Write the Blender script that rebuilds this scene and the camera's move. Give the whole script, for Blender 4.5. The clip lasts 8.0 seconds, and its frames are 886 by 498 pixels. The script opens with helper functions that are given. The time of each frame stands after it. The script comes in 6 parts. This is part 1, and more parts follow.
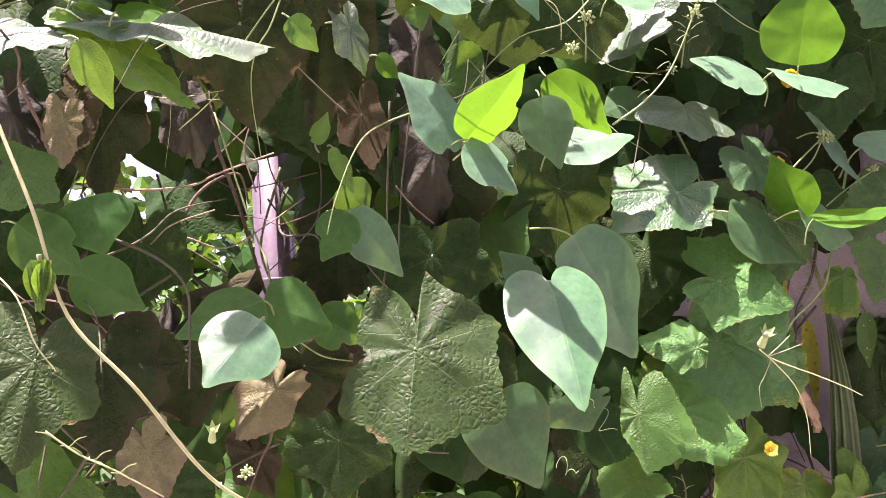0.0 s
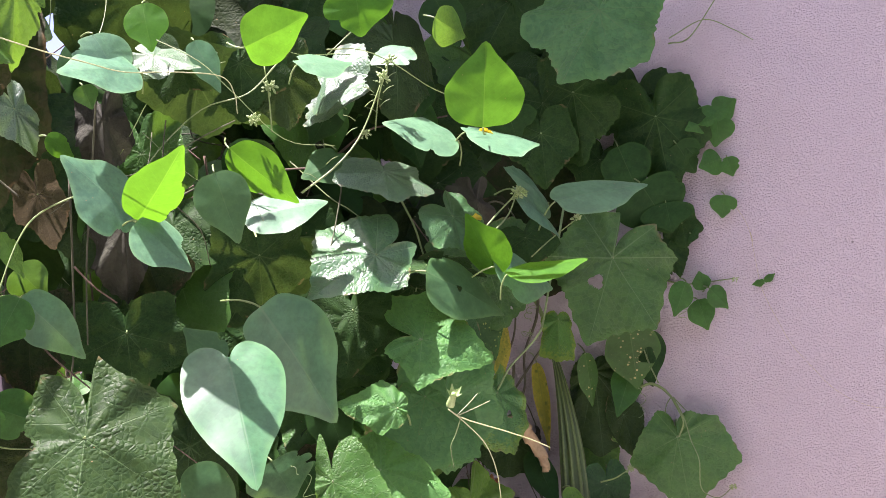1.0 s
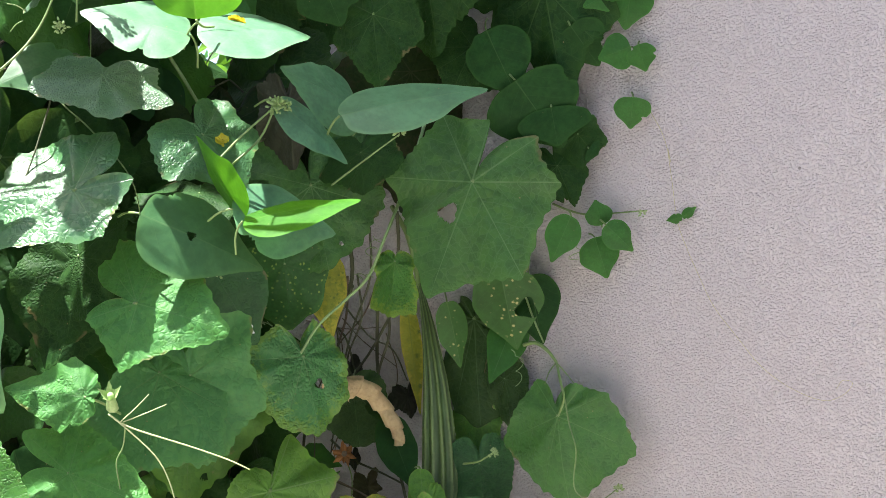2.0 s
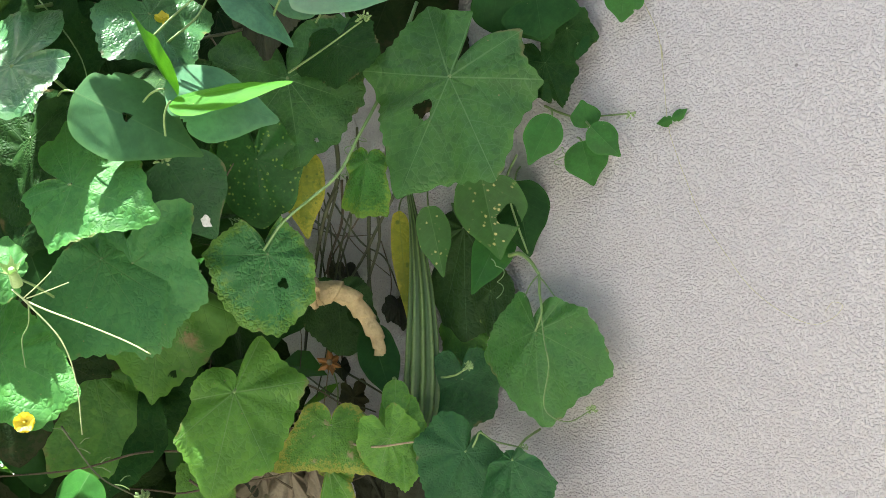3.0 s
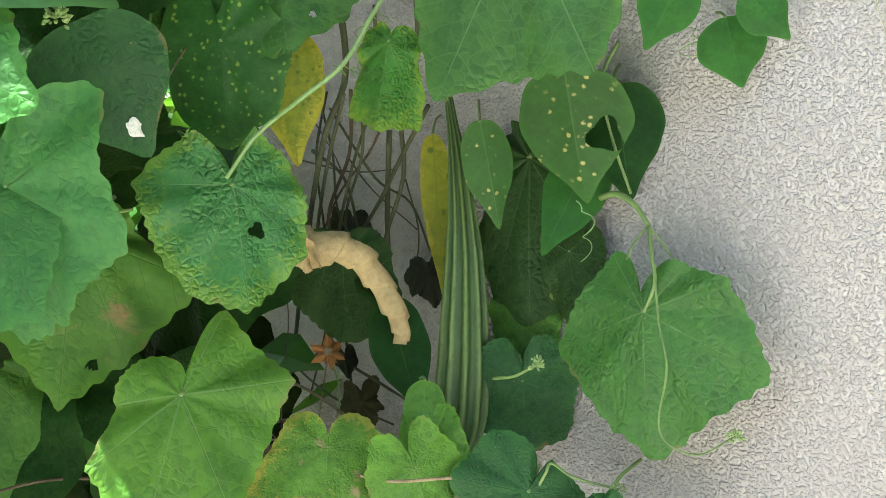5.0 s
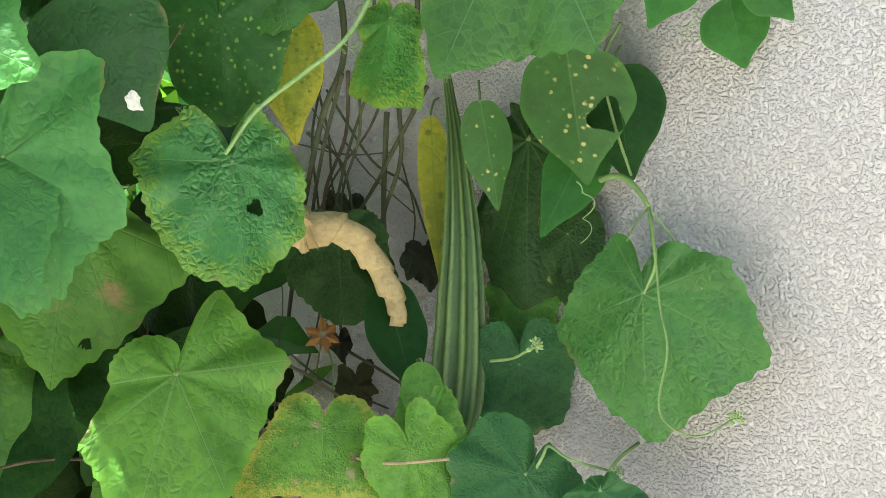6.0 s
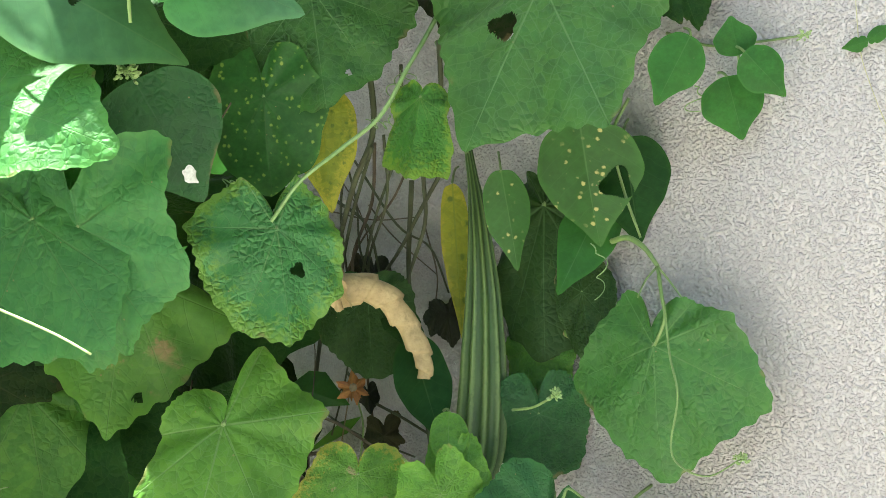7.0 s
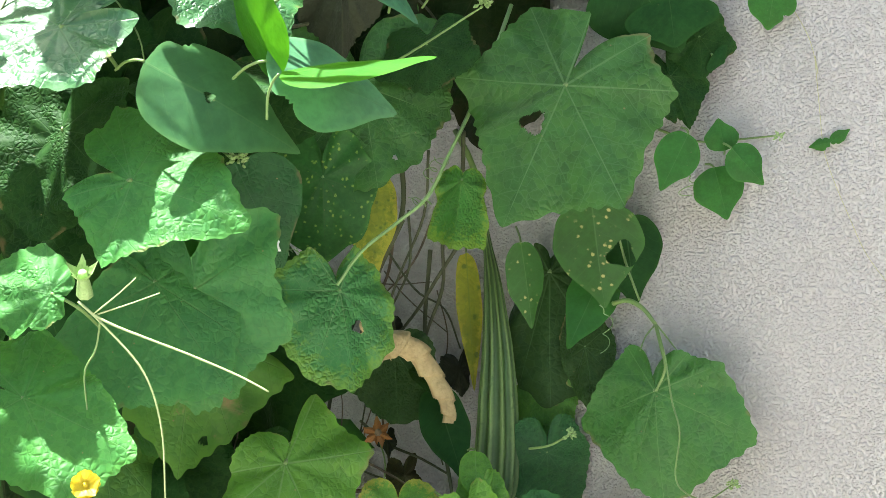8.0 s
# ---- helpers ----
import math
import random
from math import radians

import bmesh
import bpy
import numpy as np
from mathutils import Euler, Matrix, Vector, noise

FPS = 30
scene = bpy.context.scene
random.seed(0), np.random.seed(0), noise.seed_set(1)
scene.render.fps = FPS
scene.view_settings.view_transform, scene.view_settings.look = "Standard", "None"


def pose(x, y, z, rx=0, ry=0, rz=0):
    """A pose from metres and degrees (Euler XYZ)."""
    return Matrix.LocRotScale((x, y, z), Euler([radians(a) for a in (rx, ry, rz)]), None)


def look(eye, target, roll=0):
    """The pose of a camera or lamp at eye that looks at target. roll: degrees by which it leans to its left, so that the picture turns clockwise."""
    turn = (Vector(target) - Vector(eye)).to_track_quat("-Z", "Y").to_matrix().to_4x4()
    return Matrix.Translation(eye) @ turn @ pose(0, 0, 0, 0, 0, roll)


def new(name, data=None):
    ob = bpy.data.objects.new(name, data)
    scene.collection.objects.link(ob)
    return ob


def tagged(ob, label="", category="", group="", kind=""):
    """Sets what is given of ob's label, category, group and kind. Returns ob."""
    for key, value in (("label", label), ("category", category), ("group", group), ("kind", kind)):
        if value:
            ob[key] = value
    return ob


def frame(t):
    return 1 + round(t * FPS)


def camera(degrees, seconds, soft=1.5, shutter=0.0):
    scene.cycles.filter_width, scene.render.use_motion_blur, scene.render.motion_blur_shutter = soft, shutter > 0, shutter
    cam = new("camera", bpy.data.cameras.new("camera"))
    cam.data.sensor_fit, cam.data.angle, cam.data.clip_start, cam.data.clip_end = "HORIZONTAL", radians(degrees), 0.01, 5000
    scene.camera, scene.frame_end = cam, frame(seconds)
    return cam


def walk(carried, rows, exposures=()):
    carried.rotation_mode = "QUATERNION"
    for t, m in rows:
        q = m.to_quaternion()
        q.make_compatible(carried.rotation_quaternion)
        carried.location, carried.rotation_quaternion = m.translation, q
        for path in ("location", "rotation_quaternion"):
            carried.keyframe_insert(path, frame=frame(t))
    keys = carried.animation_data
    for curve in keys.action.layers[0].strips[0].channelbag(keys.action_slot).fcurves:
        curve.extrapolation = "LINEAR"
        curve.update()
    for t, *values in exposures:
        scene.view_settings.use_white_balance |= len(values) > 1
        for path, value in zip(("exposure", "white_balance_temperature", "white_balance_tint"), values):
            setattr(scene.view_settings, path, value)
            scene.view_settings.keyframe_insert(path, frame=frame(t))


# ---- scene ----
cam = camera(42.0, 8.0, soft=0.6, shutter=0.0)
PATH = [
    (0.0, -0.0082, 0.0574, 0.9177, -0.38, 5.02, 3.46),
    (0.5, 0.0213, -0.0251, 0.9798, -4.39, 5.01, 4.68),
    (1.0, 0.1988, 0.0280, 0.9680, -7.73, 5.12, 6.81),
    (1.5, 0.5817, 0.2283, 1.0415, -2.00, 1.24, 5.25),
    (2.0, 0.7861, 0.4382, 1.0572, 2.87, -1.89, 5.33),
    (2.2, 0.7792, 0.4796, 1.0066, 2.40, -1.27, 5.71),
    (3.3, 1.0647, 0.5523, 0.9754, 13.96, -5.08, 2.52),
    (3.5, 1.0747, 0.5643, 0.9724, 14.93, -5.66, 2.04),
    (4.0, 1.0648, 0.5903, 0.9782, 15.50, -6.55, 1.56),
    (4.3, 0.9235, 0.8346, 0.9463, 12.14, -5.79, 2.01),
    (4.5, 0.8917, 0.9425, 0.9240, 11.77, -5.00, 1.96),
    (4.7, 0.8787, 0.9845, 0.9160, 11.73, -4.49, 2.34),
    (5.8, 0.8452, 1.0211, 0.8955, 10.31, -5.42, 1.67),
    (6.0, 0.8457, 1.0091, 0.8927, 10.41, -4.61, 1.75),
    (6.5, 0.8470, 0.9736, 0.8950, 10.73, -3.08, 1.64),
    (7.0, 0.8337, 0.9227, 0.8981, 10.09, -1.64, 2.28),
    (7.5, 0.7796, 0.8364, 0.9304, 6.71, 0.24, 3.45),
    (8.0, 0.6977, 0.7353, 0.9036, 3.62, 1.38, 1.93),
]
EXPOSURES = [
    (0.0, 2.46, 6900, 59), (0.5, 2.20, 6750, 43), (1.0, 2.26, 6500, 41), (1.5, 2.28, 6350, 24),
    (2.0, 2.45, 6500, 12), (3.5, 2.74, 6550, -1), (4.5, 2.97, 6650, -4), (6.0, 3.15, 6650, -5), (7.0, 3.09, 6650, -5), (7.5, 3.17, 6600, -5), (8.0, 2.85, 6550, -4),
]
walk(cam, [(t, pose(x, y, z, 90 + pitch, roll, yaw)) for t, x, y, z, yaw, pitch, roll in PATH], EXPOSURES)

# ---- light ----
TO_SUN = Vector((-0.24, -0.12, 1.0)).normalized()
world = bpy.data.worlds.new("daylight")
scene.world = world
world.use_nodes = True
wn = world.node_tree.nodes
sky = wn.new("ShaderNodeTexSky")
sky.sky_type, sky.sun_disc = "NISHITA", False
sky.air_density, sky.dust_density, sky.ozone_density = 0.8, 3.0, 0.4
sky.sun_elevation = math.asin(TO_SUN.z)
sky.sun_rotation = math.atan2(TO_SUN.x, TO_SUN.y)
wn["Background"].inputs["Strength"].default_value = 0.088
world.node_tree.links.new(sky.outputs[0], wn["Background"].inputs["Color"])
sun = new("sun", bpy.data.lights.new("sun", "SUN"))
sun.data.energy, sun.data.angle, sun.data.color = 5.0, radians(0.8), (1.0, 0.985, 0.95)
sun.matrix_world = look(TO_SUN * 20, (0, 0, 0))


# ---- materials ----
class Nodes:
    """A short way to write node trees."""

    def __init__(self, name):
        self.mat = bpy.data.materials.new(name)
        self.mat.use_nodes = True
        self.tree = self.mat.node_tree
        self.tree.nodes.clear()

    def add(self, kind, **inputs):
        node = self.tree.nodes.new(kind)
        for key, value in inputs.items():
            self.put(node.inputs[key.replace("_", " ")], value)
        return node

    def put(self, socket, value):
        if isinstance(value, bpy.types.NodeSocket):
            self.tree.links.new(value, socket)
        else:
            socket.default_value = value

    def math(self, op, a, b=0.0, clamp=False):
        node = self.tree.nodes.new("ShaderNodeMath")
        node.operation, node.use_clamp = op, clamp
        self.put(node.inputs[0], a)
        self.put(node.inputs[1], b)
        return node.outputs[0]

    def mix(self, fac, a, b, blend="MIX"):
        node = self.tree.nodes.new("ShaderNodeMix")
        node.data_type, node.blend_type = "RGBA", blend
        self.put(node.inputs[0], fac)
        self.put(node.inputs[6], a if isinstance(a, bpy.types.NodeSocket) else (*a, 1))
        self.put(node.inputs[7], b if isinstance(b, bpy.types.NodeSocket) else (*b, 1))
        return node.outputs[2]

    def step(self, value, low, high):
        node = self.tree.nodes.new("ShaderNodeMapRange")
        node.interpolation_type = "SMOOTHSTEP"
        for i, v in enumerate((value, low, high, 0.0, 1.0)):
            self.put(node.inputs[i], v)
        return node.outputs[0]

    def noise(self, vector, scale, detail=4.0, rough=0.55):
        node = self.add("ShaderNodeTexNoise", Scale=scale, Detail=detail, Roughness=rough)
        if vector is not None:
            self.put(node.inputs["Vector"], vector)
        return node.outputs["Fac"]

    def voronoi(self, vector, scale, feature="F1", randomness=1.0):
        node = self.add("ShaderNodeTexVoronoi", Scale=scale, Randomness=randomness)
        node.feature = feature
        self.put(node.inputs["Vector"], vector)
        return node.outputs["Distance"]

    def bump(self, height, strength, distance):
        return self.add("ShaderNodeBump", Height=height, Strength=strength, Distance=distance).outputs[0]

    def finish(self, shader):
        out = self.tree.nodes.new("ShaderNodeOutputMaterial")
        self.tree.links.new(shader, out.inputs[0])
        return self.mat


def leaf_material(name, base, glow, vein, veins="palm", rough=0.45, through_light=0.35, blister=0.3, blotch=None, spot=None, spot_scale=9.0, gloss=0.33, margin=0.45, spot_from=0.42):
    """Leaf: thin veins that run out to the lobes, quilted between them, mottled green, light shining through."""
    living = base[0] < 0.6 * base[1]
    base = [q * k for q, k in zip(base, (0.52, 0.72, 0.60) if living else (0.60, 0.62, 0.62))]
    vein = [q * k for q, k in zip(vein, (0.48, 0.58, 0.50))]
    glow = [q * 0.68 for q in glow]
    blotch, spot = blotch and [q * 0.68 for q in blotch], spot and [q * 0.75 for q in spot]
    palm = veins == "palm"
    n = Nodes(name)
    uv = n.add("ShaderNodeUVMap")
    uv.uv_map = "leaf"
    rnd = n.add("ShaderNodeObjectInfo").outputs["Random"]
    shift = n.add("ShaderNodeVectorMath")
    shift.operation = "ADD"
    n.put(shift.inputs[0], uv.outputs[0])
    n.put(shift.inputs[1], n.add("ShaderNodeCombineXYZ", Z=n.math("MULTIPLY", rnd, 40.0)).outputs[0])
    place = shift.outputs[0]

    def attribute(key):
        node = n.add("ShaderNodeAttribute")
        node.attribute_name = key
        return node.outputs["Fac"]

    cross, along, edge = attribute("cross"), attribute("along"), attribute("rim")
    sway = n.math("SUBTRACT", n.noise(place, 5.0, 3.0), 0.5)
    near = n.math("ABSOLUTE", n.math("ADD", cross, n.math("MULTIPLY", sway, 0.010)))
    wide = n.math("MAXIMUM", n.math("SUBTRACT", 0.0062 if palm else 0.0075, n.math("MULTIPLY", along, 0.0052)), 0.0024)
    lines = n.math("SUBTRACT", 1.0, n.step(n.math("DIVIDE", near, wide), 0.5, 1.6))
    lines = n.math("MULTIPLY", lines, n.math("GREATER_THAN", along, 0.004))
    # side veins curving off the main ones
    phase = n.math("ADD", n.math("SUBTRACT", along, n.math("MULTIPLY", n.math("POWER", cross, 1.12), 0.9)), n.math("MULTIPLY", sway, 0.07))
    fr = n.math("PINGPONG", n.math("MULTIPLY", phase, 5.5 if palm else 7.0), 0.5)
    side = n.math("SUBTRACT", 1.0, n.step(fr, 0.008, 0.040))
    side = n.math("MULTIPLY", n.math("MULTIPLY", side, n.math("GREATER_THAN", along, 0.01)), 0.42 if palm else 0.30)
    bent = n.add("ShaderNodeVectorMath")
    bent.operation = "ADD"
    n.put(bent.inputs[0], place)
    warp = n.add("ShaderNodeTexNoise", Vector=place, Scale=7.0, Detail=3.0)
    curl = n.add("ShaderNodeVectorMath")
    curl.operation = "SCALE"
    n.put(curl.inputs[0], warp.outputs["Color"])
    curl.inputs["Scale"].default_value = 0.07
    n.put(bent.inputs[1], curl.outputs[0])
    cells = n.voronoi(bent.outputs[0], 18.0 if palm else 20.0, "DISTANCE_TO_EDGE")
    pillow = n.math("MULTIPLY", n.step(cells, -0.10, 0.42), n.step(n.noise(place, 3.4, 2.0), 0.30, 0.62))
    net = n.math("MULTIPLY", n.math("SUBTRACT", 1.0, n.step(cells, 0.004, 0.055)), 0.40 if palm else 0.05)
    fine_cells = n.voronoi(bent.outputs[0], 52.0, "DISTANCE_TO_EDGE")
    net = n.math("MAXIMUM", net, n.math("MULTIPLY", n.math("SUBTRACT", 1.0, n.step(fine_cells, 0.01, 0.12)), 0.12 if palm else 0.04))
    mask = n.math("MAXIMUM", n.math("MAXIMUM", lines, side), net)
    big = n.noise(place, 2.2, 3.0)
    fine = n.noise(place, 24.0, 4.0)
    cloud = n.noise(place, 8.0, 5.0, 0.65)
    col = n.mix(n.step(n.math("ADD", n.math("MULTIPLY", big, 0.45), n.math("MULTIPLY", cloud, 0.55)), 0.36, 0.64), [q * 0.74 for q in base], [min(1, q * k) for q, k in zip(base, (1.42, 1.28, 1.15))])
    col = n.mix(n.math("MULTIPLY", n.step(fine, 0.40, 0.72), 0.45), col, [q * 0.58 for q in base])
    col = n.mix(n.math("MULTIPLY", n.step(rnd, 0.0, 1.0), 0.35), col, (base[0] * 1.3 + 0.004, base[1] * 1.08, base[2] * 0.8))
    tone = n.add("ShaderNodeTexVoronoi", Vector=bent.outputs[0], Scale=18.0).outputs["Color"]
    tone = n.add("ShaderNodeSeparateXYZ", Vector=tone).outputs[0]
    col = n.mix(n.math("MULTIPLY", n.step(tone, 0.35, 1.0), 0.42 if palm else 0.15), col, (base[0] * 1.9 + 0.004, base[1] * 1.45, base[2] * 1.1))
    if blotch:
        patch = n.step(n.math("ADD", n.math("MULTIPLY", n.noise(place, 14.0, 4.0, 0.7), 0.85), n.math("MULTIPLY", n.math("POWER", edge, 2.0), 0.34)), 0.60, 0.76)
        col = n.mix(patch, col, blotch)
    if spot:
        dots = n.math("SUBTRACT", 1.0, n.step(n.math("ADD", n.voronoi(place, spot_scale), n.math("MULTIPLY", n.math("SUBTRACT", fine, 0.5), 0.6)), 0.10, 0.28))
        dots = n.math("MULTIPLY", dots, n.step(n.noise(place, 3.1, 3.0), spot_from, spot_from + 0.16))
        col = n.mix(dots, col, spot)
    ragged = n.math("ADD", edge, n.math("MULTIPLY", n.math("SUBTRACT", n.noise(place, 9.0, 3.0), 0.5), 0.16))
    col = n.mix(n.math("MULTIPLY", n.step(ragged, 0.88, 1.0), margin), col, blotch or [min(1, q * k) for q, k in zip(base, (2.2, 1.6, 1.1))])
    burnt = n.math("MULTIPLY", n.step(ragged, 0.93, 0.98), n.step(n.noise(place, 3.2, 2.0), 0.60, 0.66))
    col = n.mix(n.math("MULTIPLY", burnt, 0.6 if palm else 0.0), col, (0.17, 0.12, 0.055))
    pits = n.math("SUBTRACT", 1.0, n.step(n.voronoi(place, 6.0), 0.025, 0.05))
    col = n.mix(n.math("MULTIPLY", pits, 0.8), col, (0.25, 0.17, 0.08))
    col = n.mix(n.math("MULTIPLY", mask, 0.80 if palm else 0.5), col, vein)
    height = n.math("SUBTRACT", n.math("MULTIPLY", pillow, (0.22 + 0.80 * blister) if palm else 0.25 * blister), n.math("MULTIPLY", n.math("MAXIMUM", lines, n.math("MULTIPLY", side, 1.1)), 0.14 if palm else 0.10))
    height = n.math("ADD", height, n.math("MULTIPLY", n.math("ADD", fine, cloud), 0.08))
    normal = n.bump(height, 1.0, 0.0020 if palm else 0.0012)
    p = n.add("ShaderNodeBsdfPrincipled", Base_Color=col, Roughness=n.math("ADD", rough - 0.04, n.math("MULTIPLY", fine, 0.18)), Normal=normal)
    p.inputs["Specular IOR Level"].default_value = gloss * (0.95 if palm else 0.75)
    light = n.mix(n.math("MULTIPLY", mask, 0.5), n.mix(0.5, col, glow), [q * 0.7 for q in glow])
    tr = n.add("ShaderNodeBsdfTranslucent", Color=light)
    m = n.add("ShaderNodeMixShader")
    n.put(m.inputs[0], through_light)
    n.put(m.inputs[1], p.outputs[0])
    n.put(m.inputs[2], tr.outputs[0])
    return n.finish(m.outputs[0])


def plain_material(name, base, dark, scale=30.0, rough=0.7, bump=0.4, stretch=1.0, metal=0.0, soft=0.0):
    """Stems, bark, dry matter, metal: two scales of mottling and a fine relief."""
    n = Nodes(name)
    base, dark = [q * 0.75 for q in base], [q * 0.75 for q in dark]
    co = n.add("ShaderNodeTexCoord").outputs["Object"]
    if stretch != 1.0:
        mp = n.add("ShaderNodeMapping", Vector=co, Scale=(1, 1, stretch))
        co = mp.outputs[0]
    rnd = n.add("ShaderNodeObjectInfo").outputs["Random"]
    a, b = n.noise(co, scale, 5.0), n.noise(co, scale * 6, 4.0)
    col = n.mix(n.step(a, 0.3, 0.7), base, dark)
    col = n.mix(n.math("MULTIPLY", n.step(b, 0.4, 0.8), 0.5), col, [q * 0.55 for q in dark])
    col = n.mix(n.math("MULTIPLY", rnd, 0.25), col, [min(1, q * 1.3) for q in base])
    p = n.add("ShaderNodeBsdfPrincipled", Base_Color=col, Roughness=rough, Metallic=metal, Normal=n.bump(n.math("ADD", a, b), bump, 0.004))
    if soft:
        tr = n.add("ShaderNodeBsdfTranslucent", Color=col)
        m = n.add("ShaderNodeMixShader")
        n.put(m.inputs[0], soft)
        n.put(m.inputs[1], p.outputs[0])
        n.put(m.inputs[2], tr.outputs[0])
        return n.finish(m.outputs[0])
    return n.finish(p.outputs[0])


def stucco_material():
    n = Nodes("stucco_paint")
    co = n.add("ShaderNodeTexCoord").outputs["Object"]
    bent = n.add("ShaderNodeVectorMath")
    bent.operation = "ADD"
    curl = n.add("ShaderNodeVectorMath")
    curl.operation = "SCALE"
    n.put(curl.inputs[0], n.add("ShaderNodeTexNoise", Vector=co, Scale=160.0, Detail=2.0).outputs["Color"])
    curl.inputs["Scale"].default_value = 0.003
    n.put(bent.inputs[0], co)
    n.put(bent.inputs[1], curl.outputs[0])
    blobs = n.math("SUBTRACT", 1.0, n.step(n.voronoi(bent.outputs[0], 330.0, "SMOOTH_F1"), 0.05, 0.62))
    lumps = n.step(n.noise(co, 310.0, 2.5, 0.5), 0.42, 0.66)
    grit = n.noise(co, 620.0, 3.0, 0.6)
    wide = n.noise(co, 2.0, 4.0)
    col = n.mix(n.step(wide, 0.3, 0.75), (0.442, 0.422, 0.412), (0.418, 0.398, 0.388))
    col = n.mix(n.math("MULTIPLY", n.step(grit, 0.55, 0.78), 0.22), col, (0.50, 0.46, 0.43))
    specks = n.math("SUBTRACT", 1.0, n.step(n.voronoi(co, 11.0), 0.012, 0.03))
    col = n.mix(n.math("MULTIPLY", specks, 0.8), col, (0.10, 0.09, 0.08))
    h = n.math("ADD", n.math("MULTIPLY", lumps, 0.80), n.math("ADD", n.math("MULTIPLY", blobs, 0.30), n.math("MULTIPLY", grit, 0.14)))
    hollow = n.math("SUBTRACT", 1.0, n.step(h, 0.10, 0.40))
    col = n.mix(n.math("MULTIPLY", hollow, 0.10), col, (0.46, 0.42, 0.39))
    p = n.add("ShaderNodeBsdfPrincipled", Base_Color=col, Roughness=0.40, Normal=n.bump(h, 1.0, 0.0027))
    return n.finish(p.outputs[0])


def ground_material():
    n = Nodes("worn_concrete")
    co = n.add("ShaderNodeTexCoord").outputs["Object"]
    a, b, c = n.noise(co, 1.3, 5.0), n.noise(co, 18.0, 6.0), n.voronoi(co, 40.0)
    col = n.mix(n.step(a, 0.35, 0.65), (0.35, 0.315, 0.295), (0.27, 0.240, 0.222))
    col = n.mix(n.math("MULTIPLY", n.step(b, 0.45, 0.7), 0.5), col, (0.16, 0.14, 0.12))
    p = n.add("ShaderNodeBsdfPrincipled", Base_Color=col, Roughness=0.9, Normal=n.bump(n.math("ADD", b, c), 0.5, 0.008))
    return n.finish(p.outputs[0])


